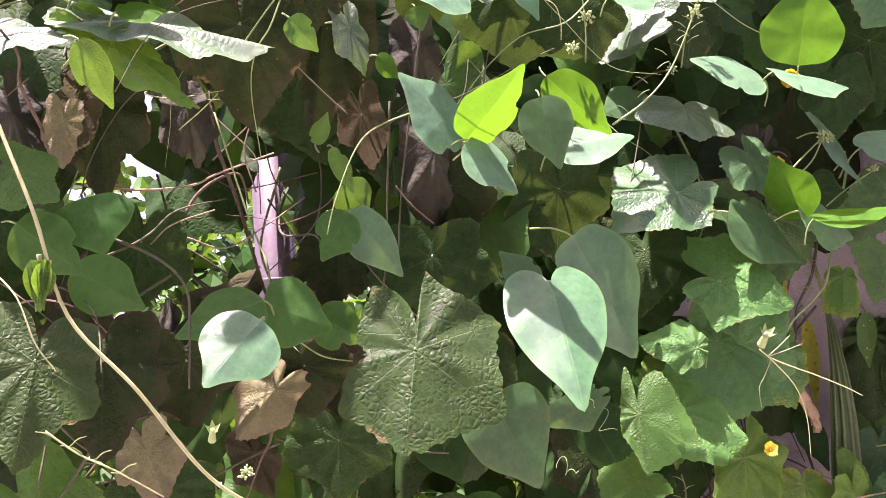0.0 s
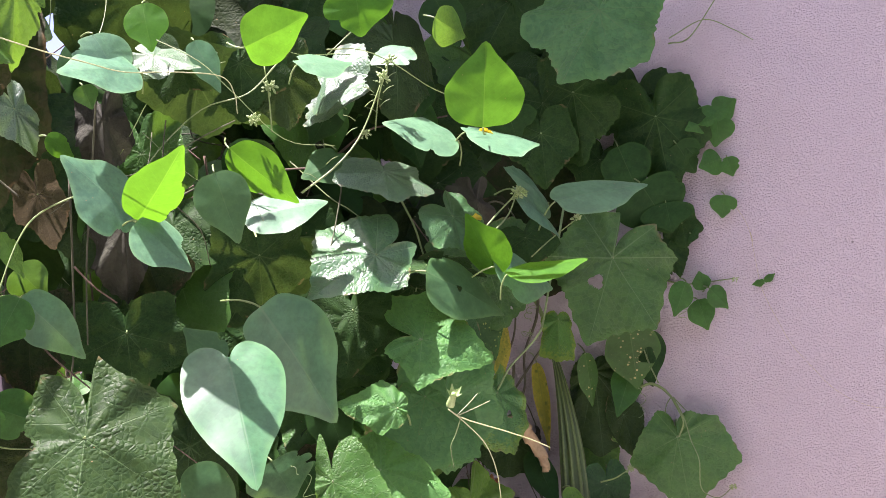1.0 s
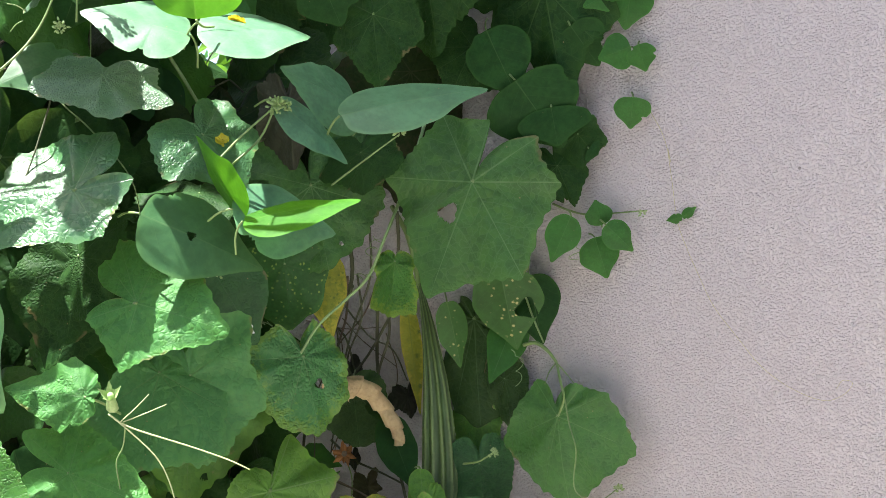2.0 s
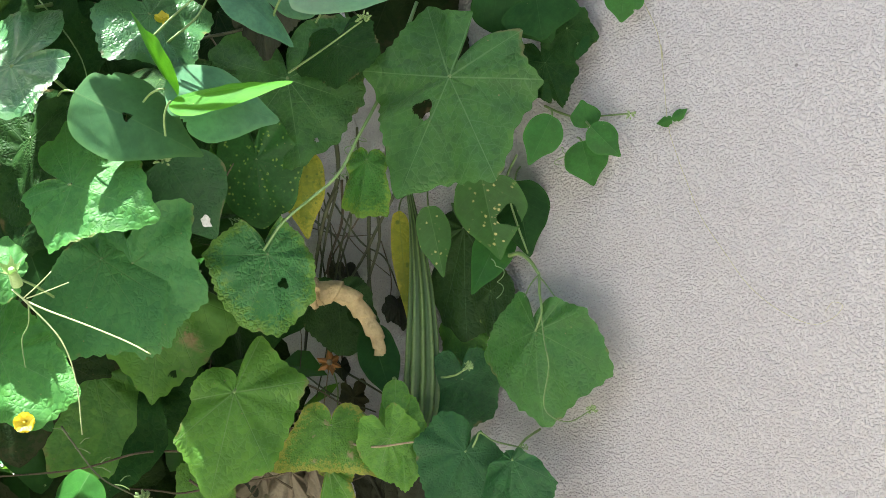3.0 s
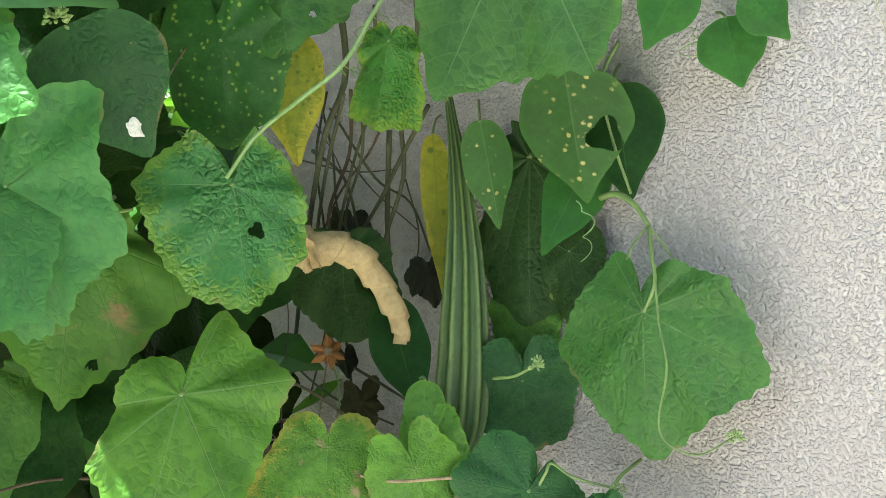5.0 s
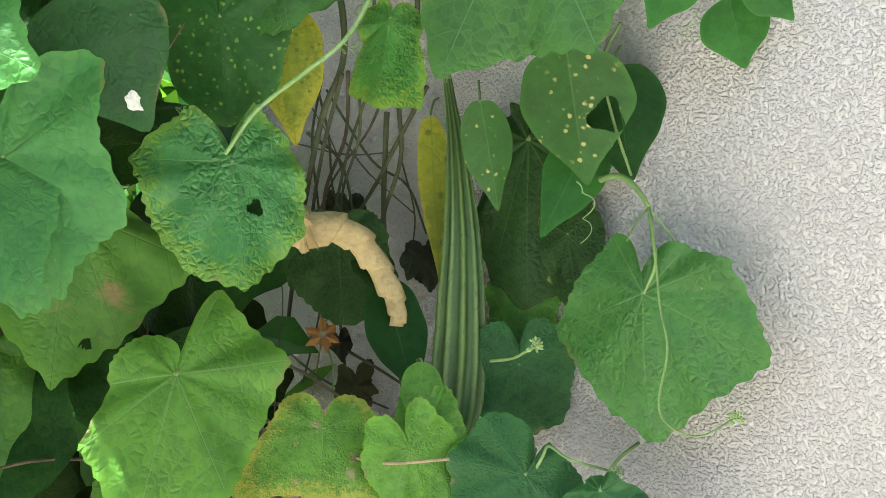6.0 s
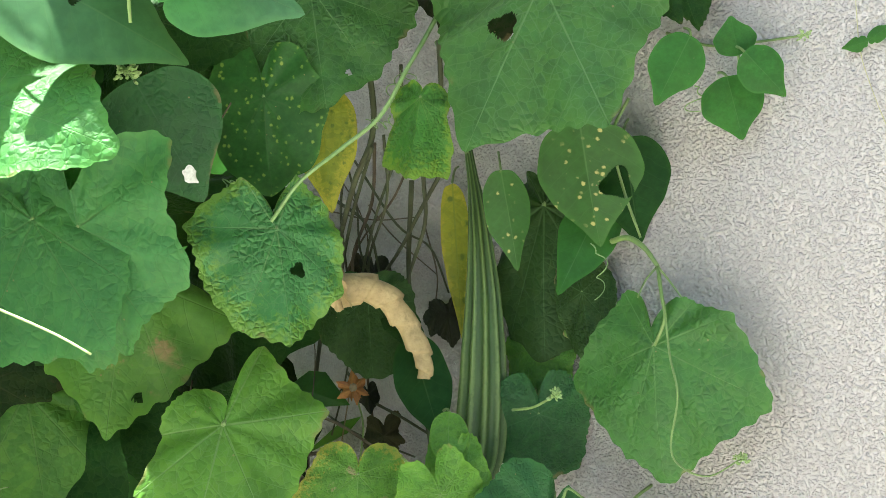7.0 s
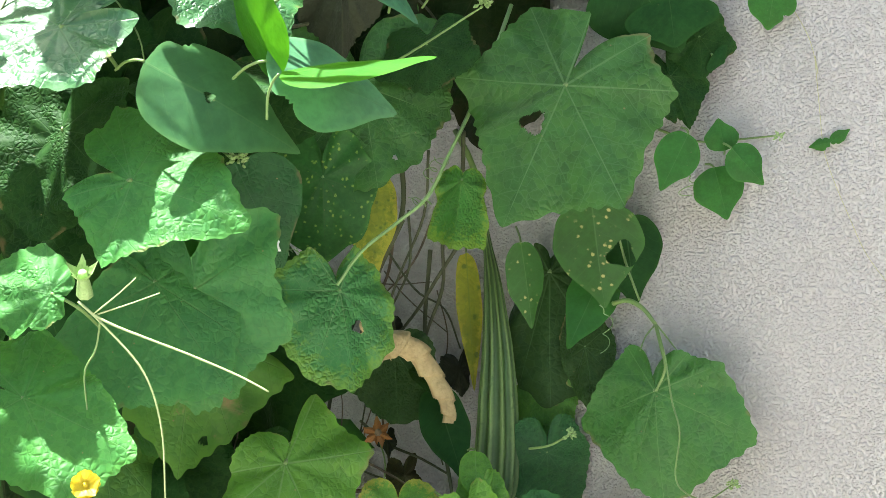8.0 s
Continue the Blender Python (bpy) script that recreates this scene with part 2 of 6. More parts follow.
LIME = (0.30, 0.60, 0.03)
MAT = {
    "green": leaf_material("leaf_green", (0.044, 0.150, 0.030), LIME, (0.17, 0.30, 0.10)),
    # darker copy of the green leaf: the vine's inner shade is in its colour
    "dark": leaf_material("leaf_shaded", (0.019, 0.060, 0.016), (0.16, 0.26, 0.03), (0.085, 0.155, 0.05), through_light=0.18, rough=0.55, gloss=0.12),
    "mid": leaf_material("leaf_mid", (0.105, 0.225, 0.048), LIME, (0.16, 0.28, 0.08), through_light=0.25, gloss=0.25, spot=(0.30, 0.20, 0.10), spot_scale=2.2),
    "blue": leaf_material("leaf_blue_green", (0.075, 0.205, 0.085), LIME, (0.15, 0.27, 0.11), through_light=0.25, blister=0.3, gloss=0.2),
    # brownish old leaf, with the shade it hangs in put into its colour
    "olive": leaf_material("leaf_old_olive_shaded", (0.016, 0.034, 0.010), (0.10, 0.13, 0.02), (0.055, 0.065, 0.03), through_light=0.1, blotch=(0.036, 0.042, 0.016), rough=0.6, gloss=0.1),
    # base darkened to stand for shade on these blistered leaves
    "bump": leaf_material("leaf_blistered", (0.026, 0.060, 0.020), (0.25, 0.40, 0.05), (0.10, 0.17, 0.065), through_light=0.15, blister=0.4, gloss=0.15),
    "fresh": leaf_material("leaf_backlit_lime", (0.060, 0.200, 0.022), (0.24, 0.68, 0.010), (0.22, 0.42, 0.08), veins="pinnate", through_light=0.5, blister=0.25),
    "fresh2": leaf_material("leaf_young", (0.100, 0.240, 0.045), (0.40, 0.80, 0.03), (0.25, 0.42, 0.10), through_light=0.4, blister=0.6),
    # paler bean leaf; part of its sunlit sheen is put into the base
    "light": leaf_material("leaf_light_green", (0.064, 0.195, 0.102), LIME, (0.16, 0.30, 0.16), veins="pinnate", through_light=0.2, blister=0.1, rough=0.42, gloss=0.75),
    # waxy gloss, plus sun and sky reflection painted into the pale bluish base
    "sheen": leaf_material("leaf_waxy_sunlit", (0.085, 0.165, 0.105), LIME, (0.22, 0.34, 0.21), through_light=0.16, rough=0.40, blister=0.2, gloss=0.8),
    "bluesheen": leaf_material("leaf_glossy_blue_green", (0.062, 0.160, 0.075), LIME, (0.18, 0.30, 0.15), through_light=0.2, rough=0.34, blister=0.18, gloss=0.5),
    "spot": leaf_material("leaf_spotted", (0.033, 0.108, 0.024), LIME, (0.15, 0.26, 0.08), veins="pinnate", through_light=0.25, blister=0.3, spot=(0.52, 0.50, 0.16), spot_scale=13.0, spot_from=0.38),
    "blotch": leaf_material("leaf_blotched", (0.055, 0.205, 0.068), LIME, (0.22, 0.36, 0.15), through_light=0.2, blister=0.7, gloss=0.45, blotch=(0.15, 0.32, 0.035), margin=0.8),
    "blotchlight": leaf_material("leaf_blotched_light", (0.060, 0.200, 0.040), LIME, (0.20, 0.34, 0.08), through_light=0.3, blister=0.9, blotch=(0.20, 0.36, 0.035), margin=0.9),
    "quilt": leaf_material("leaf_quilted", (0.055, 0.142, 0.040), LIME, (0.20, 0.33, 0.14), through_light=0.2, blister=0.55, rough=0.45, gloss=0.3),
    "wide": leaf_material("leaf_wide_green", (0.046, 0.145, 0.036), LIME, (0.16, 0.30, 0.10), through_light=0.2, blister=0.45, rough=0.42, gloss=0.4, margin=0.3),
    "bluedark": leaf_material("leaf_deep_green", (0.022, 0.095, 0.030), (0.15, 0.32, 0.05), (0.06, 0.16, 0.065), through_light=0.15, blister=0.25, gloss=0.3),
    "bright": leaf_material("leaf_glossy_green", (0.076, 0.225, 0.070), LIME, (0.17, 0.34, 0.13), through_light=0.3, blister=0.4, rough=0.5, gloss=0.22),
    "spotdark": leaf_material("leaf_dark_spotted", (0.040, 0.125, 0.034), (0.15, 0.3, 0.03), (0.07, 0.15, 0.05), veins="pinnate", through_light=0.18, blister=0.25, spot=(0.24, 0.36, 0.06), spot_scale=12.0, spot_from=0.30, gloss=0.25),
    "pale": leaf_material("leaf_pale", (0.125, 0.270, 0.042), LIME, (0.30, 0.44, 0.16), through_light=0.3, blister=0.25),
    "palespot": leaf_material("leaf_pale_yellowing", (0.130, 0.270, 0.040), LIME, (0.32, 0.46, 0.15), through_light=0.3, blister=0.25, blotch=(0.42, 0.42, 0.06), spot=(0.38, 0.28, 0.16), spot_scale=2.4),
    "yellow": leaf_material("leaf_yellow", (0.330, 0.420, 0.045), (0.7, 0.75, 0.05), (0.34, 0.40, 0.07), through_light=0.35, blister=0.3, blotch=(0.60, 0.54, 0.06), spot=(0.09, 0.17, 0.03), spot_scale=11.0, spot_from=0.25),
    "beige": leaf_material("leaf_withering", (0.165, 0.205, 0.095), (0.5, 0.45, 0.2), (0.33, 0.30, 0.17), through_light=0.2, rough=0.7, blotch=(0.20, 0.185, 0.095)),
    "dry": leaf_material("leaf_dry", (0.050, 0.062, 0.028), (0.4, 0.32, 0.2), (0.15, 0.12, 0.08), through_light=0.2, rough=0.85, blister=0.4, gloss=0.1),
    "bean": leaf_material("leaf_bean", (0.042, 0.150, 0.034), LIME, (0.15, 0.28, 0.10), veins="pinnate", through_light=0.3, blister=0.2),
    # bean leaf copy that carries the inner shade in its base colour
    "beandark": leaf_material("leaf_bean_shaded", (0.020, 0.066, 0.020), (0.2, 0.35, 0.05), (0.10, 0.18, 0.07), veins="pinnate", through_light=0.18, blister=0.15, rough=0.55, gloss=0.12),
    "beanblue": leaf_material("leaf_bean_blue_green", (0.072, 0.165, 0.084), LIME, (0.16, 0.27, 0.13), veins="pinnate", through_light=0.28, blister=0.1, rough=0.42, gloss=0.28),
    # waxy leaflets whose base is raised to stand for sunlight on them
    "beansheen": leaf_material("leaf_bean_waxy_sunlit", (0.115, 0.245, 0.170), LIME, (0.20, 0.32, 0.20), veins="pinnate", through_light=0.16, rough=0.38, blister=0.1, gloss=0.6),
    "stem": plain_material("vine_stem", (0.22, 0.34, 0.10), (0.15, 0.24, 0.07), 60, 0.5, 0.3, 0.2),
    "stemlight": plain_material("vine_stem_pale", (0.45, 0.52, 0.24), (0.34, 0.42, 0.16), 60, 0.5, 0.3, 0.2),
    "runner": plain_material("runner_pale", (0.56, 0.56, 0.32), (0.46, 0.44, 0.25), 80, 0.6, 0.2, 0.2),
    "shootgreen": plain_material("vine_stem_green", (0.28, 0.44, 0.16), (0.20, 0.34, 0.10), 60, 0.45, 0.3, 0.2),
    "stemdark": plain_material("vine_stem_old", (0.095, 0.115, 0.05), (0.055, 0.058, 0.028), 50, 0.8, 0.6, 0.2),
    "twig": plain_material("dry_twig", (0.17, 0.13, 0.08), (0.09, 0.068, 0.042), 60, 0.9, 0.7, 0.2),
    "straw": plain_material("dry_straw", (0.42, 0.33, 0.20), (0.28, 0.21, 0.13), 80, 0.8, 0.5, 0.2),
    "paleleaf": plain_material("dead_leaf_grey", (0.36, 0.305, 0.215), (0.19, 0.155, 0.105), 22, 0.9, 0.8, soft=0.15),
    # dead brown, darkened further for the shade these leaves hang in
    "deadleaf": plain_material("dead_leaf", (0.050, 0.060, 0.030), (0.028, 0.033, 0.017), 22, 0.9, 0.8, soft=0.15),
    "rolled": plain_material("rolled_dry_leaf", (0.55, 0.43, 0.21), (0.30, 0.215, 0.10), 34, 0.7, 0.5, soft=0.1),
    "bark": plain_material("rotten_bark", (0.10, 0.085, 0.065), (0.045, 0.036, 0.028), 14, 0.95, 1.0, 0.4),
    "petal": plain_material("petal_yellow", (0.85, 0.72, 0.05), (0.82, 0.62, 0.03), 60, 0.5, 0.2, soft=0.4),
    "budmat": plain_material("bud_pale_green", (0.36, 0.50, 0.20), (0.25, 0.40, 0.12), 90, 0.5, 0.3),
    "rust": plain_material("dry_petal_rust", (0.66, 0.31, 0.10), (0.40, 0.17, 0.06), 60, 0.8, 0.4, soft=0.2),
    "lime_white": plain_material("dried_lime", (0.95, 0.95, 0.92), (0.80, 0.81, 0.76), 90, 0.8, 0.4),
    "post": plain_material("post_paint_mauve", (0.105, 0.085, 0.10), (0.075, 0.06, 0.07), 9, 0.5, 0.25),
}
STUCCO, SOIL = stucco_material(), ground_material()


def gourd_material():
    n = Nodes("gourd_skin")
    co = n.add("ShaderNodeTexCoord").outputs["Object"]
    uv = n.add("ShaderNodeUVMap")
    uv.uv_map = "leaf"
    ridge = n.add("ShaderNodeSeparateXYZ", Vector=uv.outputs[0]).outputs[0]
    mp = n.add("ShaderNodeMapping", Vector=co, Scale=(1, 1, 0.25)).outputs[0]
    a, b = n.noise(mp, 70.0, 4.0), n.noise(co, 260.0, 3.0)
    col = n.mix(n.step(a, 0.35, 0.7), (0.018, 0.048, 0.008), (0.032, 0.076, 0.014))
    col = n.mix(n.math("MULTIPLY", n.step(n.math("ADD", ridge, n.math("MULTIPLY", n.math("SUBTRACT", b, 0.5), 0.5)), 0.30, 0.85), 0.85), col, (0.095, 0.150, 0.042))
    dashes = n.noise(n.add("ShaderNodeMapping", Vector=co, Scale=(1, 1, 0.45)).outputs[0], 190.0, 3.0)
    col = n.mix(n.math("MULTIPLY", n.step(dashes, 0.56, 0.66), 0.55), col, (0.030, 0.070, 0.014))
    col = n.mix(n.math("MULTIPLY", n.step(b, 0.55, 0.8), 0.35), col, (0.040, 0.068, 0.020))
    p = n.add("ShaderNodeBsdfPrincipled", Base_Color=col, Roughness=0.5, Normal=n.bump(n.math("ADD", a, b), 0.4, 0.002))
    return n.finish(p.outputs[0])


MAT["gourd"] = gourd_material()


# ---- builders ----
def mesh_of(name, verts, faces, material, uvs=None, smooth=True):
    me = bpy.data.meshes.new(name)
    me.from_pydata([tuple(v) for v in verts], [], faces)
    me.materials.append(material)
    if uvs is not None:
        layer = me.uv_layers.new(name="leaf")
        idx = np.empty(len(me.loops), dtype=np.int32)
        me.loops.foreach_get("vertex_index", idx)
        layer.data.foreach_set("uv", np.asarray(uvs, dtype=np.float32)[idx].ravel())
    if smooth:
        me.polygons.foreach_set("use_smooth", [True] * len(me.polygons))
    me.update()
    return me


def part(name, me, parent, label="", m=None):
    ob = new(name, me)
    ob.parent = parent
    if m is not None:
        ob.matrix_basis = m
    return tagged(ob, label)


def thing(name, label, category, at=(0, 0, 0), group="", kind=""):
    ob = new(name)
    ob.empty_display_size = 0.05
    ob.location = at
    return tagged(ob, label, category, group, kind)


def curve_points(pts, steps):
    """Catmull-Rom through the given points."""
    p = [Vector(q) for q in pts]
    p = [p[0] * 2 - p[1], *p, p[-1] * 2 - p[-2]]
    out = []
    for i in range(1, len(p) - 2):
        a, b, c, d = p[i - 1:i + 3]
        for k in range(steps):
            t = k / steps
            out.append(0.5 * (2 * b + (c - a) * t + (2 * a - 5 * b + 4 * c - d) * t * t + (3 * b - a - 3 * c + d) * t ** 3))
    out.append(p[-2])
    return out


def tube_mesh(name, pts, radius, material, steps=6, sides=7, taper=0.6, knobs=0.12):
    """A bent, slightly knotted tube that tapers to its end."""
    line = curve_points(pts, steps)
    verts, faces = [], []
    side = Vector((0.3, 0.2, 1)).normalized()
    n = len(line)
    for i, q in enumerate(line):
        d = (line[min(i + 1, n - 1)] - line[max(i - 1, 0)]).normalized()
        side = (side - d * side.dot(d)).normalized()
        other = d.cross(side)
        r = radius * (1 - (1 - taper) * i / (n - 1)) * (1 + knobs * noise.noise(q * 90))
        for k in range(sides):
            a = 2 * math.pi * k / sides
            verts.append(q + (side * math.cos(a) + other * math.sin(a)) * r)
    for i in range(n - 1):
        for k in range(sides):
            a, b = i * sides + k, i * sides + (k + 1) % sides
            faces.append((a, b, b + sides, a + sides))
    faces.append(tuple(range(sides))[::-1])
    faces.append(tuple(range((n - 1) * sides, n * sides)))
    return mesh_of(name, verts, faces, material)


SHAPES = {
    # angle from the tip, reach from the petiole
    "luffa": ((0, 1.0), (10, 0.90), (22, 0.80), (36, 0.75), (52, 0.80), (66, 0.89), (72, 0.87), (84, 0.75), (97, 0.69), (110, 0.72), (124, 0.79), (130, 0.77), (142, 0.68), (154, 0.55), (164, 0.38), (172, 0.17), (180, 0.06)),
    "round": ((0, 1.0), (10, 0.95), (24, 0.88), (38, 0.92), (50, 0.90), (64, 0.83), (80, 0.84), (96, 0.82), (112, 0.74), (130, 0.72), (146, 0.66), (160, 0.52), (170, 0.26), (180, 0.06)),
    "heart": ((0, 1.0), (5, 0.88), (12, 0.76), (22, 0.68), (38, 0.60), (56, 0.54), (76, 0.50), (98, 0.47), (122, 0.42), (146, 0.33), (164, 0.22), (180, 0.10)),
    "bean": ((0, 1.0), (4, 0.88), (9, 0.76), (17, 0.66), (28, 0.58), (42, 0.53), (58, 0.49), (76, 0.47), (96, 0.455), (116, 0.44), (138, 0.40), (158, 0.36), (172, 0.345), (180, 0.345)),
}


BROAD = ("luffa", "round", "lobed")


def lobed_reach(th, lobes, valley, notch, back):
    """Reach of a blade by angle: pointed at its lobes, drawn in between them, cleft at the petiole."""
    tips = [(0.0, 1.0), *lobes]
    low, high = min(a for a, _ in tips), max(a for a, _ in tips)
    tips = sorted(tips)
    cleft = 0.10
    rad = np.zeros(len(th))
    for i, a in enumerate(th):
        if a <= low or a >= high:
            edge, r, end = (low, dict(tips)[low], -180) if a <= low else (high, dict(tips)[high], 180)
            q = abs(a - edge) / max(1.0, abs(end - edge))
            rad[i] = cleft + (r - cleft) * (1 - q ** back) ** 0.75
            continue
        for (a0, r0), (a1, r1) in zip(tips, tips[1:]):
            if a0 <= a <= a1:
                q = (a - a0) / (a1 - a0)
                line = r0 * r1 / max(1e-3, r0 * q + r1 * (1 - q)) if a1 - a0 < 150 else r0 + (r1 - r0) * q
                chord = r0 * r1 * math.sin(radians(a1 - a0)) / max(1e-3, r0 * math.sin(radians(a - a0)) + r1 * math.sin(radians(a1 - a))) if a1 - a0 < 150 else line
                bulge = (r0 + (r1 - r0) * (3 * q * q - 2 * q ** 3))
                rad[i] = (bulge + (chord - bulge) * valley) * (1 - notch * math.sin(math.pi * q) ** 0.8)
    return rad


def leaf_mesh(kind, material, length, width, seed=0, fold=0.10, droop=0.12, sinus=0, teeth=1.0, hole=None, wave=None, coarse=0, lobes=(), valley=0.7, notch=0.04, back=1.7):
    """A blade with its petiole end at the origin, its tip along +Y and its upper face towards +Z."""
    rng = random.Random(seed * 7 + 1)
    wave = wave if wave is not None else 0.035 if kind in BROAD else 0.005
    angles, reach = zip(*SHAPES["luffa" if kind == "lobed" else kind])
    count, rings = (280, 48) if hole else (180, 10) if kind in BROAD else (120, 9)
    if coarse:
        count, rings = ((96, 7), (56, 5))[coarse - 1]
    middle = 0.345 if kind == "bean" else 0.0
    th = np.linspace(-180, 180, count, endpoint=False)
    for a in ([0.0, *(a for a, _ in lobes)] if lobes else [0, 33, -33, 68, -68, 122, -122] if kind in BROAD else []):
        # a spoke of the mesh under each main vein
        th[int(np.argmin(np.abs(th - a)))] = a
    rad = np.interp(np.minimum(180, np.abs(th) * 180 / (180 - (0, 10, 26, 0)[sinus])), angles, reach)
    k = np.array([0.25, 0.5, 0.25])
    if lobes:
        rad = lobed_reach(th, lobes, valley, notch, back)
    rad = np.convolve(np.concatenate([rad[-1:], rad, rad[:1]]), k, "valid")
    ph = [rng.uniform(0, 6.28) for _ in range(6)]
    lobe = {"luffa": 0.045, "round": 0.028, "lobed": 0.008}.get(kind, 0.02)
    rr = np.radians(th)
    rad = rad * (1 + lobe * np.sin(2 * rr + ph[0]) * 0.6 + lobe * np.sin(3 * rr + ph[1]) + lobe * 0.6 * np.sin(7 * rr + ph[2]))
    if kind in BROAD:
        saw = np.array([noise.noise((q * 0.065, seed * 3.7, 0.0)) for q in range(count)])
        rad = rad * (1 + teeth * (0.030 * saw + 0.016 * np.sin(rr * 36 + 2.5 * np.sin(rr * 5 + ph[3])) * (np.abs(th) < 155)))
        if not sinus and not lobes:
            close = np.clip((np.abs(th) - 150) / 30, 0, 1)
            rad = rad + close * 0.16
    for _ in range(rng.choice((0, 0, 1, 1, 2)) if seed > 32 and not coarse else 0):
        # a bite out of the margin
        at, deep, wide = rng.uniform(-140, 140), rng.uniform(0.06, 0.22), rng.uniform(5, 11)
        rad = rad * (1 - deep * np.clip(1.6 * np.exp(-((th - at) / wide) ** 2), 0, 1) * (1 + 0.2 * np.sin(th * 0.9)))
    xs, ys = rad * np.sin(rr), middle + rad * np.cos(rr)
    if kind == "bean":
        ys = middle + np.where(np.cos(rr) > 0, rad * np.cos(rr) * 0.655, rad * np.cos(rr))
    if not lobes:
        ys = ys / ys.max()
        xs = xs / (xs.max() - xs.min())
    s = np.concatenate([[0.0], np.linspace(0.0, 1.0, rings + 1)[1:] ** 0.85])
    verts, uvs, faces = [], [], []
    asp = width / length
    base = (0.0, middle)
    rag = rng.uniform(0, 50)

    if kind in ("bean", "heart"):
        veins = ()
    else:
        veins = [0.0, *(a for a, _ in lobes)] if lobes else [0, 33, -33, 68, -68, 122, -122]
    def lift(x, y, q, a):
        z = -fold * abs(x) * asp * 1.4 + 0.02 * asp * noise.noise((x * 3 + rag, y * 3, 0.3))
        z -= droop * max(y, 0) ** 2 * 0.8
        z += wave * q ** 2 * (math.sin(5 * a + ph[4]) + 0.6 * math.sin(9 * a + ph[5])) * min(1.0, asp)
        if kind in BROAD:
            # blade puckers between the main veins
            z += 0.016 * q * math.cos(a * 9.5)
        return z

    for j in range(1, rings + 1):
        for i in range(count):
            x, y = xs[i] * s[j], base[1] + (ys[i] - base[1]) * s[j]
            verts.append((x * width, y * length, lift(x, y, s[j], rr[i]) * length))
            uvs.append((x * asp, y))
    verts.append((0, base[1] * length, lift(0, base[1], 0, 0) * length))
    uvs.append((0, base[1]))
    top = len(verts) - 1
    for i in range(count):
        faces.append((top, (i + 1) % count, i))
    for j in range(rings - 1):
        for i in range(count):
            a, b = j * count + i, j * count + (i + 1) % count
            faces.append((a, b, b + count, a + count))
    if hole:
        v0, u0, size = hole
        kept = []
        for f in faces:
            u = sum(uvs[q][0] for q in f) / len(f)
            v = sum(uvs[q][1] for q in f) / len(f)
            d = math.hypot(u - u0 * 0.5, v - v0)
            if d > size * (1 + 0.20 * math.sin(3 * math.atan2(v - v0, u - u0 * 0.5) + 1)):
                kept.append(f)
        faces = kept
    me = mesh_of("leaf", verts, faces, material, uvs)
    rim = me.attributes.new("rim", "FLOAT", "POINT")
    rim.data.foreach_set("value", [s[1 + q // count] if q < top else 0.0 for q in range(len(verts))])
    flat = np.asarray(uvs)
    if len(veins):
        ang, far = np.arctan2(flat[:, 0], flat[:, 1]), np.hypot(flat[:, 0], flat[:, 1])
        gap = np.abs((ang[:, None] - np.radians(np.asarray(veins, float))[None, :] + math.pi) % (2 * math.pi) - math.pi).min(axis=1)
        across, down = far * np.sin(np.minimum(gap, 1.4)), far * np.cos(np.minimum(gap, 1.4))
    else:
        across, down = np.abs(flat[:, 0]), flat[:, 1] + 0.05
    for key, values in (("cross", across), ("along", down)):
        me.attributes.new(key, "FLOAT", "POINT").data.foreach_set("value", values.astype(np.float32))
    return me


def leaf_pose(base, tip, normal):
    y = (Vector(tip) - Vector(base)).normalized()
    z = Vector(normal)
    z = (z - y * z.dot(y)).normalized()
    x = y.cross(z)
    m = Matrix((x, y, z)).transposed().to_4x4()
    m.translation = Vector(base)
    return m


LABELS = {
    "blotch": "dark green blistered leaf with yellow-green blotches", "spot": "green leaf with pale yellow insect spots", "fresh": "lime-green backlit leaf", "blotchlight": "small yellow-green blistered leaf with curled edges",
    "yellow": "yellowing leaf with green patches", "pale": "pale yellow-green lobed leaf", "palespot": "pale leaf with yellow and brown patches",
    "dry": "dry brown curled leaf", "beige": "withering beige-green leaf", "sheen": "waxy leaf with sunlight put into its pale colour",
}


def petiole_mesh(length, seed):
    rng = random.Random(seed)
    s = rng.uniform(-0.4, 0.4)
    return tube_mesh("petiole", [(0, 0, 0), (0.1 * s * length, -0.10 * length, -0.08 * length), (0.3 * s * length, -0.22 * length, -0.28 * length), (0.6 * s * length, -0.3 * length, -0.6 * length)],
                     max(0.0012, min(0.0024, length * 0.016)), MAT["stem"], steps=4, sides=6, taper=1.0)


def leaf(kind, mat, base, tip, normal, width, seed=0, **shape):
    """One blade on its petiole, on the vine that its kind belongs to."""
    climbing = luffa_vine if kind in BROAD else bean_vine
    length = (Vector(tip) - Vector(base)).length
    stuff = mat
    if kind in ("bean", "heart"):
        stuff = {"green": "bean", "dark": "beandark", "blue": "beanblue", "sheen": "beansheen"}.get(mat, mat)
    me = leaf_mesh(kind, MAT[stuff], length, width, seed, **shape)
    ob = part("leaf" if kind in BROAD else "leaflet", me, climbing, LABELS.get(mat, ""), leaf_pose(base, tip, normal))
    part("petiole", petiole_mesh(length * (1.0 if climbing is luffa_vine else 0.45), seed), ob)
    return ob


def stem(name, mat, radius, pts, owner=None, taper=0.7, sides=8, label=""):
    return part(name, tube_mesh(name, pts, radius, MAT[mat], taper=taper, sides=sides), owner or luffa_vine, label)


